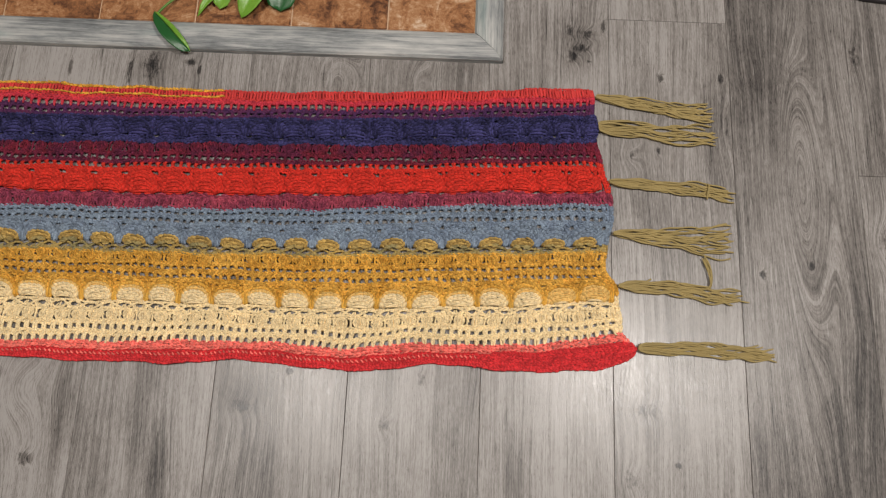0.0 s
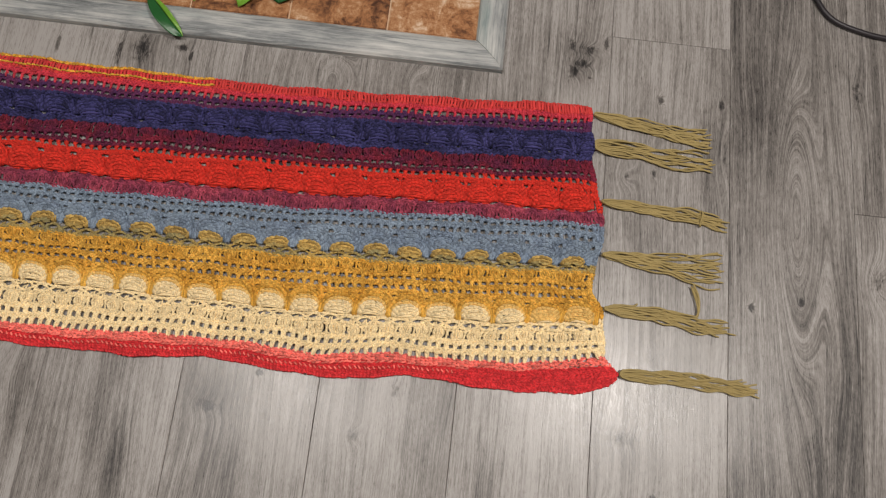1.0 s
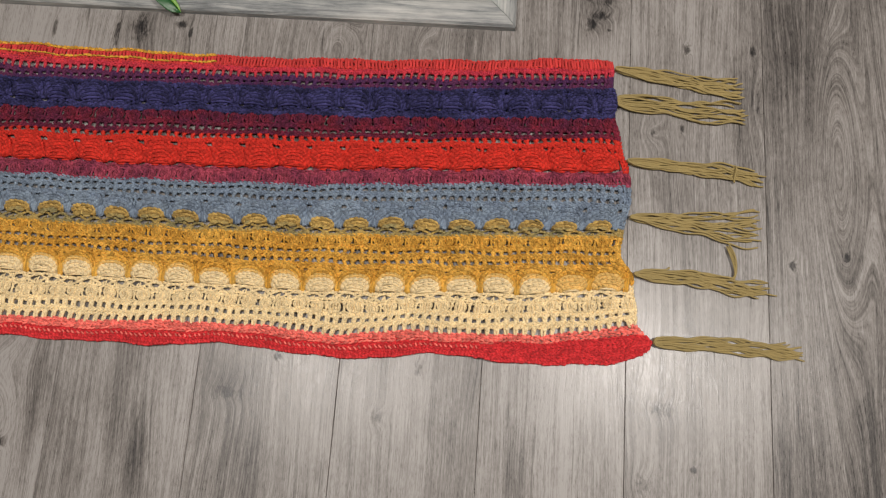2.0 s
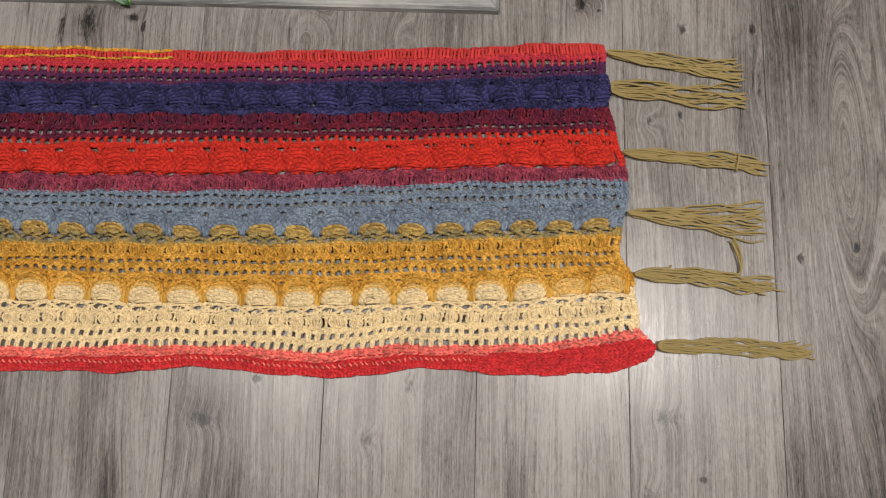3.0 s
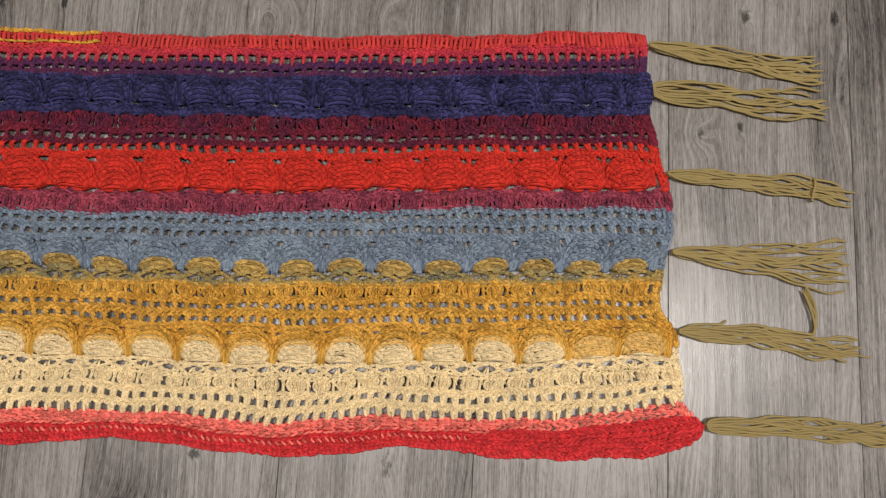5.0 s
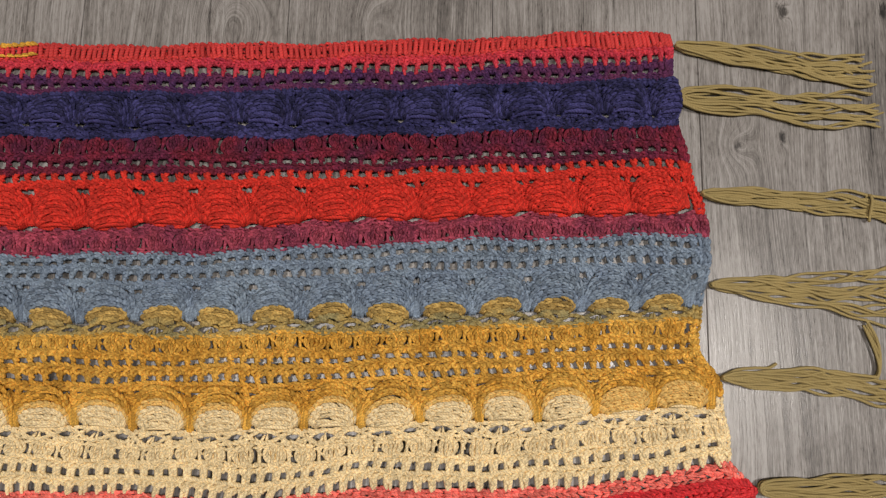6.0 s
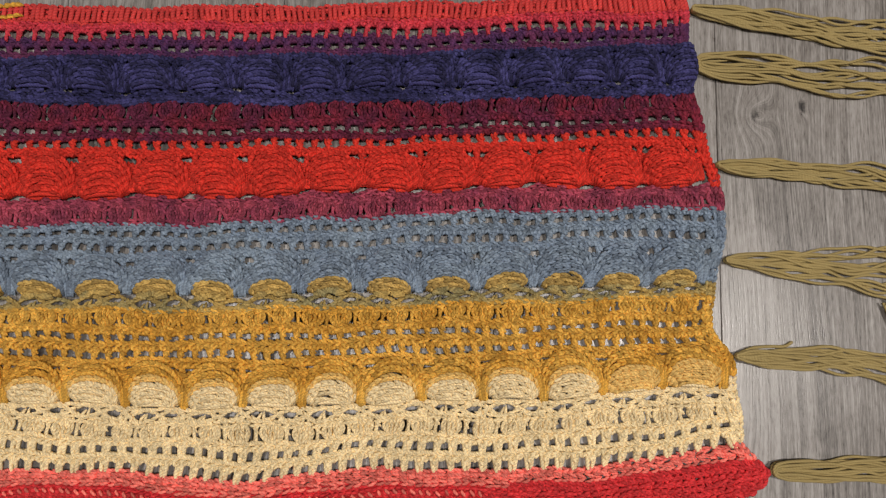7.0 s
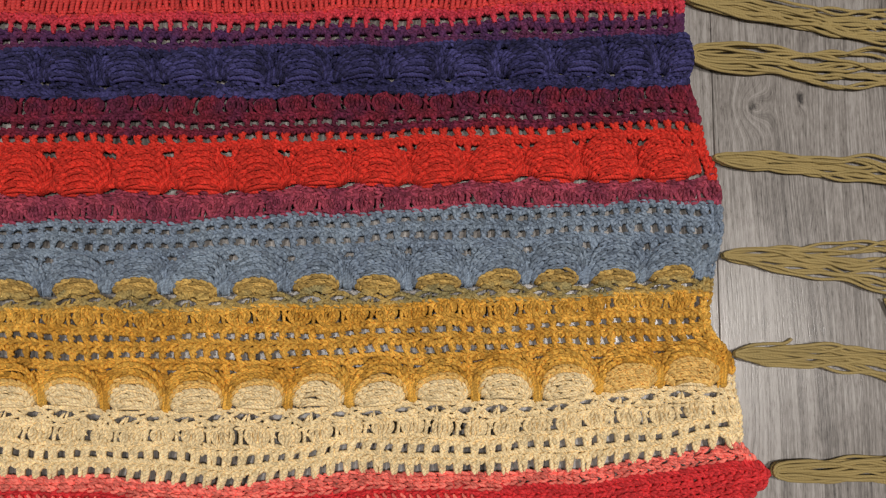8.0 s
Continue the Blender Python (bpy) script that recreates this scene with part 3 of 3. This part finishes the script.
            self.dash(c + 0.0026, q0 + 0.05 * h, c - 0.0006, q0 + 0.42 * h, z + 0.0008, r * 0.95, 0.0016)

    def puffs(self, q0, q1, period=SHELL / 2, phase=0.0, z=0.0026, r=0.0013):
        """Round puff stitches, each a bundle under curved outer strands, with a thin upright between two."""
        c = np.arange(-LENGTH + phase, -period * 0.15, period)[:, None]
        c = c + rng.normal(0, 0.0005, c.shape)
        n = (len(c), 1)
        w, h = period * 0.350, q1 - q0
        t = np.linspace(0, 1, 7)[None]
        round_ = np.sin(np.pi * (0.08 + 0.84 * t)) ** 0.6
        for s in (-0.75, -0.25, 0.25, 0.75):
            self.add(c + w * s * round_, q0 + h * t, z + 0.0022 * math.sqrt(1 - 0.7 * s * s) * round_ - 0.0006, 0.0021, 5, "puff")
        for s in (-1, 1):
            self.add(c + w * s * round_ * rng.normal(1.0, 0.06, n), q0 + 0.03 * h + 0.94 * h * t, z + 0.0010 * round_, r * 1.05, 5, "puff")
        for row, count in ((0.20, 3), (0.44, 4), (0.66, 4), (0.86, 3)):
            for k in range(count):
                s = (k - (count - 1) / 2) / 2.0
                a = rng.normal(0.25 * s + 0.15, 0.38, n)
                cu = c + w * 0.86 * s * math.sin(math.pi * min(0.9, row + 0.06)) ** 0.4 + rng.normal(0, 0.0004, n)
                cq = q0 + h * row + rng.normal(0, 0.0005, n)
                top = z + 0.0036 * math.sin(math.pi * row) ** 0.6 * math.sqrt(max(0.1, 1 - 0.7 * s * s))
                ln = 0.0024
                self.dash(cu - np.sin(a) * ln, cq - np.cos(a) * ln, cu + np.sin(a) * ln, cq + np.cos(a) * ln, top, r * 0.92, 0.0018, 0.0, "puff")
        self.posts(q0 - 0.0005, q1 + 0.0005, period, phase + period / 2, z - 0.0002, r, 0.0, 2, 0.0010)

    def line(self, q, z, wave, phase, half=0.0011, r=0.0012, pitch=0.0052):
        """One narrow chain that swings with the shells' period."""
        u = np.linspace(-LENGTH, -0.002, int(LENGTH / 0.0025))[None]
        self.path(u, q + wave * np.cos(2 * np.pi * (u - phase) / SHELL), z + 0 * u, pitch, half, r)

    def eyes(self, q, phase, rise=0.0068, z=0.0034, spokes=9, wide=1.3):
        """Spokes that fan up from a small hole under each shell."""
        c = np.arange(-LENGTH + phase % SHELL, -SHELL * 0.1, SHELL)[:, None]
        t = np.linspace(0, 1, 4)[None]
        for a in np.linspace(-1.35, 1.35, spokes):
            rad = 0.0024 + rise * t * (0.75 + 0.25 * math.cos(a))
            self.add(c + math.sin(a) * rad * wide, q - math.cos(a) * rad * 0.9, z + 0.0016 * np.sin(np.pi * (0.25 + 0.6 * t)), 0.0013)

    def net(self, q0, q1, phase, z=0.0028):
        """Two chains that cross below the shells and leave slanting holes, and short legs down to the next row."""
        mid, h = (q0 + q1) / 2, q1 - q0
        self.line(mid, z, 0.34 * h, phase), self.line(mid + 0.06 * h, z + 0.0006, -0.36 * h, phase)
        c = np.arange(-LENGTH + phase % SHELL, -SHELL * 0.1, SHELL)[:, None]
        for s in (-0.42, -0.16, 0.16, 0.42):
            self.dash(c + SHELL * s, q0 + 0.5 * h, c + SHELL * (s + (0.07 if s > 0 else -0.07)), q1 + 0.001, z, 0.0014, 0.0018)
            self.dash(c + SHELL * s + 0.002, q0 + 0.4 * h, c + SHELL * (s - (0.05 if s > 0 else -0.05)), q1 + 0.001, z - 0.0003, 0.0013, 0.0018)

    def gathers(self, q0, q1, phase, z=0.004, width=0.0042, bundle=5):
        """The bundles of strands that pull two shells together, fanned out at the top."""
        c = np.arange(-LENGTH + (phase + SHELL / 2) % SHELL, 0.0, SHELL)[:, None]
        t = np.linspace(0, 1, 7)[None]
        for s in np.linspace(-1, 1, bundle):
            self.add(c + s * width * (1 - 0.52 * np.sin(np.pi * 0.5 * t) ** 0.6), q0 + (q1 - q0) * t + 0.0008 * s * s * (1 - t), z - 0.0016 * (1 - t) + 0.0016 * np.sin(np.pi * t) * (1 - 0.5 * s * s) - 0.0016 * t ** 4, 0.0014)
        self.add(c + 0.0022 * (2 * t - 1), q1 - 0.0016 + 0 * t, z - 0.0004, 0.0018)
        for s in np.linspace(-1, 1, 9):
            top = q0 - 0.0085 + 0.0030 * s * s
            self.add(c + s * (0.0035 + 0.0105 * t), q0 + 0.004 + (top - q0 - 0.004) * t, z - 0.0026 + 0.0008 * np.sin(np.pi * t), 0.0017)
        for rise, half in ((0.0005, 0.0050), (0.0048, 0.0078)):
            v = np.linspace(-1, 1, 9)[None]
            self.path(c + half * v, q0 - rise - 0.0032 * (v * v) + 0 * c, z - 0.0012 + 0 * v + 0 * c, 0.0054, 0.0016, 0.0012)

    def edge(self, q0, q1):
        """Stitches that close the rows' end."""
        q = np.linspace(q0, q1, 30)[None]
        for d in (0.0024, 0.0064):
            self.path(0 * q - d, q, 0 * q + 0.003, 0.0056, 0.0023, 0.0014)

    def done(self, name, colour, parent, label):
        me = strand_mesh(name, self.sets) if self.sets else None
        if me:
            me.materials.append(YARN[colour])
        ob = new(name, me)
        ob.parent = parent
        for (piece, _), sets in self.pieces.items():
            me = strand_mesh(piece, sets)
            me.materials.append(YARN[colour])
            new(piece, me).parent = ob
        return tagged(ob, label)


def shells(q0, q1, phase, colours, stripes, bulge=0.0050, z=0.0026, late=0):
    """Rows of rounded shells, each of nested arcs of V stitches over a core; an arc takes its colour's stripe.
    The last few shells (late) swap cream for butter."""
    c = np.arange(-LENGTH + phase % SHELL, -SHELL * 0.1, SHELL)[:, None]
    th = np.linspace(np.pi, 0, 25)[None]
    n, h = len(colours), q1 - q0

    def arc(f, drop):
        wide = SHELL * (0.30 + 0.195 * f)
        u = c + wide * np.cos(th) * (0.92 + 0.08 * np.sin(th))
        q = q1 - h * f * np.sin(th) ** 0.78 - 0.12 * h * (f - 0.2)
        return u, q + 0 * c, z + drop + bulge * (1.0 - 1.1 * (f - 0.45) ** 2) * np.sin(th) ** 0.55 + 0 * c

    stripes[colours[-1]].dash(c - SHELL * 0.22, q1 - 0.0008, c + SHELL * 0.22, q1 - 0.0008, z + bulge * 0.6, 0.0024, 0.0012, -0.0012, "shell")
    for j, key in enumerate(colours):
        piece = "shell" if key in ("butter", colours[-1]) else ""
        for f, core in (((n - j) / n - 0.5 / n, True), ((n - j) / n - 0.02, False)):
            u, q, zz = arc(f, -0.0024 if core else 0.0)
            cut = len(c) - (late if key == "cream" else 0)
            for who, a, b in ((key, 0, cut), ("butter", cut, len(c))):
                if a == b:
                    continue
                if core:
                    stripes[who].add(u[a:b], q[a:b], zz[a:b], 0.0021, 5, piece, a)
                else:
                    stripes[who].path(u[a:b], q[a:b], zz[a:b], 0.0055, 0.0016, 0.0013, piece, a)


scarf = tagged(new("crocheted_scarf"), "long striped crocheted scarf in many colours lying on the floor", "scarf")
S = {key: Stripe() for key in ("coral", "garnet", "plum", "navy", "maroon", "red", "mauve", "blue", "olive", "ochre", "gold", "butter", "cream", "rose", "crimson", "yellow")}
MESH = SHELL / 4
# Along the scarf, where each row's pattern begins: shells by their centres, meshes by their uprights.
NAVY, RED, BLUE, GOLD = 0.0080, 0.0230, 0.0270, 0.0290

s = S["coral"]
s.rope(0.0012, 0.0028, half=0.0018), s.rope(0.0125, 0.0028, half=0.0018)
s.posts(0.0010, 0.0130, 0.0047, 0.0, 0.0042, 0.0020, 0.0004, 1)
s.rope(0.007, 0.0012, half=0.003)
s = S["garnet"]
s.band(0.0140, 0.0200, 0.0028)
s.posts(0.0190, 0.0300, MESH, 0.0, 0.0036, 0.0015, 0.0006, 2, 0.0008)
S["yellow"].rope(-0.0006, 0.0046, half=0.0009, r=0.0015, pitch=0.0050, u1=-0.575)
S["yellow"].rope(0.0100, 0.0062, half=0.0005, r=0.0011, pitch=0.0064, u1=-0.570)

s = S["plum"]
s.band(0.0268, 0.0335, 0.0022)
s.posts(0.0325, 0.0400, MESH, 0.003, 0.0018, 0.0016)
s.band(0.0390, 0.0445, 0.0024)

s = S["navy"]
s.band(0.0440, 0.0490, 0.0022)
s.posts(0.0435, 0.0510, MESH, 0.005, 0.0014, 0.0016)
shells(0.0490, 0.0740, NAVY, ["navy"] * 5, S, 0.0085)
s.gathers(0.0590, 0.0740, NAVY, 0.0036, 0.0046, 5)
s.eyes(0.0775, NAVY, 0.0050)
s.net(0.0735, 0.0850, NAVY, 0.0022)
s.line(0.0835, 0.0018, -0.0008, NAVY, 0.0018)
s.line(0.0792, 0.0010, 0.0, NAVY, 0.0022)
s.rope(0.0850, 0.0022, half=0.0022)

s = S["maroon"]
s.puffs(0.0865, 0.1000, phase=0.004)
s.band(0.0990, 0.1050, 0.0026)
s.posts(0.1040, 0.1115, MESH, 0.0106, 0.0018, 0.0015, 0.0, 2, 0.0012)
s.band(0.1105, 0.1165, 0.0028)

s = S["red"]
s.posts(0.1160, 0.1245, MESH, 0.0075, 0.0030, 0.0016, 0.0026)
s.band(0.1230, 0.1300, 0.0030)
s.posts(0.1290, 0.1355, SHELL / 3, 0.002, 0.0016, 0.0016)
shells(0.1320, 0.1625, RED, ["red"] * 6, S, 0.0100)
s.gathers(0.1430, 0.1605, RED, 0.0042, 0.0054, 6)
s.eyes(0.1650, RED, 0.0062, 0.0030, 13, 1.7)

s = S["mauve"]
s.line(0.1645, 0.0026, 0.0024, RED, 0.0016), s.line(0.1685, 0.0024, 0.0012, RED, 0.0018), s.line(0.1668, 0.0012, 0.0018, RED, 0.0020)
s.puffs(0.1685, 0.1815, phase=0.0120, z=0.0022)
s.rope(0.1708, 0.0024, half=0.0020), s.rope(0.1815, 0.0024, half=0.0016)

s = S["blue"]
s.band(0.1822, 0.1868, 0.0028)
s.posts(0.1860, 0.1925, MESH, 0.0036, 0.0022, 0.0016, 0.0008)
s.band(0.1915, 0.1985, 0.0030)
s.posts(0.1975, 0.2050, MESH, 0.0042, 0.0022, 0.0016, 0.0008)
s.band(0.2040, 0.2108, 0.0030)
s.posts(0.2095, 0.2160, MESH, 0.0100, 0.0016, 0.0016)
shells(0.2115, 0.2390, BLUE, ["blue", "blue", "blue", "blue", "ochre", "ochre"], S, 0.0074)
s.gathers(0.2230, 0.2400, BLUE, 0.0046, 0.0048, 6)

s = S["olive"]
s.eyes(0.2428, BLUE, 0.0062, 0.0074, 13, 1.7)
s.net(0.2395, 0.2520, BLUE, 0.0024)
s.line(0.2500, 0.0020, -0.0010, BLUE, 0.0018)
s.rope(0.2510, 0.0020, half=0.0014)

s = S["gold"]
s.rope(0.2525, 0.0028, half=0.0020)
s.puffs(0.2520, 0.2640, phase=0.0128)
s.band(0.2630, 0.2702, 0.0030)
s.posts(0.2680, 0.2765, MESH, 0.0022, 0.0020, 0.0016, 0.0012)
s.band(0.2748, 0.2838, 0.0032)
s.posts(0.2820, 0.2915, MESH, 0.0030, 0.0020, 0.0016, 0.0016)
s.band(0.2890, 0.2968, 0.0030)
s.posts(0.2955, 0.3020, SHELL / 3, 0.0040, 0.0016, 0.0016)
shells(0.2965, 0.3255, GOLD, ["gold", "gold", "butter", "cream", "cream", "cream"], S, 0.0086, late=2)
s.gathers(0.3070, 0.3270, GOLD, 0.0052, 0.0050, 6)

s = S["cream"]
s.net(0.3260, 0.3375, GOLD, 0.0028)
s.line(0.3275, 0.0034, -0.0006, GOLD)
s.rope(0.3380, 0.0030, half=0.0018)
s.puffs(0.3378, 0.3505, phase=0.0072)
s.band(0.3490, 0.3562, 0.0030)
s.posts(0.3530, 0.3640, MESH, 0.0090, 0.0028, 0.0017, -0.0006, 2, 0.0021, legs=-0.0007, twist=0.6)
s.band(0.3615, 0.3695, 0.0034)
s.posts(0.3670, 0.3766, MESH, 0.0080, 0.0034, 0.0016, -0.0004, 2, 0.0020, legs=-0.0004, twist=0.8)

s = S["rose"]
s.rope(0.3774, 0.0026, half=0.0018), s.rope(0.3806, 0.0034, half=0.0018), s.rope(0.3790, 0.0016, half=0.0026, back=True)

s = S["crimson"]
for q in (0.3850, 0.3878, 0.3906, 0.3934, 0.3962, 0.3990):
    s.rope(q, 0.0042 - abs(q - 0.392) * 0.2, half=0.0022, r=0.0013, pitch=0.0046, back=q > 0.39)
s.add(np.linspace(-LENGTH, -0.001, 180)[None] + np.zeros((6, 1)), np.linspace(0.3845, 0.3990, 6)[:, None], 0.0016, 0.0021)
s.rope(0.4004, 0.0030, half=0.0009, r=0.0016, pitch=0.0040)
s.posts(0.3835, 0.3970, 0.0042, 0.0, 0.0020, 0.0018, 0.002, 1)

EDGES = (("coral", 0.0, 0.0145), ("garnet", 0.0145, 0.027), ("plum", 0.027, 0.048), ("navy", 0.048, 0.086), ("maroon", 0.086, 0.116), ("red", 0.117, 0.166), ("mauve", 0.166, 0.185), ("blue", 0.185, 0.238),
         ("olive", 0.238, 0.251), ("gold", 0.251, 0.318), ("cream", 0.318, 0.374), ("rose", 0.374, 0.383), ("crimson", 0.383, 0.399))
for key, q0, q1 in EDGES:
    S[key].edge(q0, q1)

S["rose"].posts(0.3900, 0.3930, 0.0062, 0.0, 0.0066, 0.0012, 0.0034, 1, u1=-0.19)
S["rose"].rope(0.3842, 0.0056, half=0.0018, u1=-0.17)

LABELS = {
    "coral": ("far_border", "coral ribbed border with open stitches"), "garnet": ("garnet_stripe", "rosy red open row below the border"), "plum": ("plum_stripe", "plum mesh stripe"), "navy": ("navy_stripe", "dark navy stripe of shells"),
    "maroon": ("maroon_stripe", "maroon stripe of puff stitches"), "red": ("red_stripe", "bright red stripe of round shells"), "mauve": ("mauve_stripe", "dusky mauve stripe of puff stitches"),
    "blue": ("blue_stripe", "slate blue mesh stripe"), "ochre": ("ochre_shell_row", "ochre inner arcs of the shells"), "olive": ("olive_stripe", "olive lacy stripe below the shells"),
    "gold": ("gold_stripe", "golden open mesh stripe"), "butter": ("butter_shell_row", "butter yellow arcs of the shells"), "cream": ("cream_stripe", "cream stripe of shells, puffs and open mesh"),
    "rose": ("border_seam", "light coral row of stitches"), "crimson": ("near_border", "deep coral ribbed border that ripples"), "yellow": ("edge_thread", "yellow thread worked along the border"),
}
for key, stripe in S.items():
    stripe.done(LABELS[key][0], key, scarf, LABELS[key][1])


# ---- tassels ----
def tassel(head, end, head_width, end_width, loops, wobble=0.0040, tie=0.0, hook=False, loose=0.22):
    """Loops of yarn, folded at the scarf's edge, with loose tails."""
    head, end = np.array(head), np.array(end)
    group = new("tassel")
    group.parent = scarf
    tagged(group, "khaki yarn tassel with loose tails")
    length = np.linalg.norm(end - head)
    way = (end - head) / length
    across = np.array([-way[1], way[0]])
    sway = rng.normal(0, 1, 3)
    order = rng.permutation(loops)
    for n in range(loops):
        inner = min(1.0, max(0.06, (n + 0.5 + rng.normal(0, 0.5)) / loops))
        tails = []
        for side in (-1, 1):
            f = np.linspace(0, 1, 34)
            reach = length * (1 + rng.normal(0, 0.03))
            w0 = head_width * 0.5 * inner * side
            w1 = end_width * 0.5 * (side * inner + rng.normal(0, loose))
            ease = f ** 1.3
            snug = 0.72 if head_width > 0.015 else 0.40
            off = w0 * (snug + (1 - snug) * np.minimum(1.0, f / 0.14) ** 0.7) * (1 - ease) + w1 * ease
            off = off + wobble * (np.sin(6 * f + sway[0]) * 0.7 * f + 0.8 * np.sin(11 * f + rng.uniform(0, 6)) * f ** 0.4 + 0.3 * np.sin(27 * f + rng.uniform(0, 6)) * f ** 0.5)
            flat = head + np.outer(0.006 + f * (reach - 0.006), way) + np.outer(off, across)
            if hook and side == 1 and inner > 0.6:
                curl = np.clip((f - 0.74) / 0.26, 0, 1)
                flat = flat + np.outer(curl ** 1.3 * 0.042, across) + np.outer(0.007 * np.sin(np.pi * curl) - 0.050 * curl, way)
            z = 0.0019 + 0.0050 * (order[n] / loops) * (1 - 0.4 * f) + 0.0022 * np.sin(5 * f + n) ** 2 * (1 - f * 0.5) + 0.0015 * np.exp(-f * 8)
            tails.append(np.column_stack([flat, z]))
        a = np.linspace(-np.pi / 2, np.pi / 2, 7)[1:-1]
        r = head_width * 0.5 * inner * snug
        turn = head + np.outer(0.006 - 0.7 * np.cos(a) * (r + 0.003), way) + np.outer(np.sin(a) * r, across)
        turn = np.column_stack([turn, np.full(5, (tails[0][0, 2] + tails[1][0, 2]) / 2 + 0.0004)])
        line = np.concatenate([tails[0][::-1], turn, tails[1]])
        me = strand_mesh("strand", [tubes(line[None], 0.00122 * (1 + rng.normal(0, 0.06)), 7, 0.8)])
        me.materials.append(YARN["khaki"])
        new("strand", me).parent = group
    if tie:
        c = head + way * length * tie
        a = np.linspace(0, 2 * np.pi, 25)
        ring = np.column_stack([c + np.outer(0.001 * np.sin(a * 2), way) + np.outer(np.cos(a) * end_width * 0.62, across), 0.0052 + 0.0036 * np.sin(a)])
        me = strand_mesh("tie", [tubes(ring[None], 0.0013, 7)])
        me.materials.append(YARN["khaki"])
        tagged(new("tie", me), "yarn tied round the tails").parent = group
    return group


tassel((-0.024, 0.206), (0.146, 0.184), 0.013, 0.024, 9)
tassel((-0.018, 0.159), (0.149, 0.149), 0.024, 0.030, 9)
tassel((-0.006, 0.075), (0.167, 0.064), 0.013, 0.018, 8, tie=0.83)
tassel((-0.001, -0.002), (0.166, -0.007), 0.012, 0.042, 9, loose=0.45)
tassel((0.005, -0.077), (0.174, -0.082), 0.012, 0.024, 10, hook=True)
tassel((0.033, -0.162), (0.212, -0.161), 0.017, 0.018, 9)

tail = tube_path("loose_end", [(0.012, -0.0745, 0.005), (0.022, -0.0705, 0.0045), (0.036, -0.0690, 0.0030), (0.048, -0.0685, 0.0022), (0.054, -0.0650, 0.0024)], 0.0013, YARN["khaki"], scarf, "loose khaki yarn end", 7)


# ---- the floor's planks ----
WIDE, LONG = 0.18, 1.22
bm = boxed((0.00025, 0.00025, -0.010), (WIDE - 0.00025, LONG - 0.00025, 0.0))
bmesh.ops.bevel(bm, geom=[e for e in bm.edges if e.verts[0].co.z > -0.001 and e.verts[1].co.z > -0.001], offset=0.0005, segments=1, affect="EDGES")
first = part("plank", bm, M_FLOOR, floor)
JOINTS = {0: 0.340, 2: 0.101, 1: 0.62, -1: 0.76, -2: 0.53, -3: 0.70, -4: 0.60, -5: 0.74, -6: 0.52}
count = 0
for col in range(-12, 11):
    y = JOINTS.get(col, 0.3 + (col * 0.47) % 0.9) - 3 * LONG
    while y < Y1:
        lo, hi = max(y, Y0), min(y + LONG, Y1)
        if hi - lo > 0.02:
            ob = first if count == 0 else new("plank", first.data)
            ob.parent = floor
            ob.matrix_basis = pose(col * WIDE, lo, 0) @ Matrix.Diagonal((1, (hi - lo) / LONG, 1, 1))
            count += 1
        y += LONG
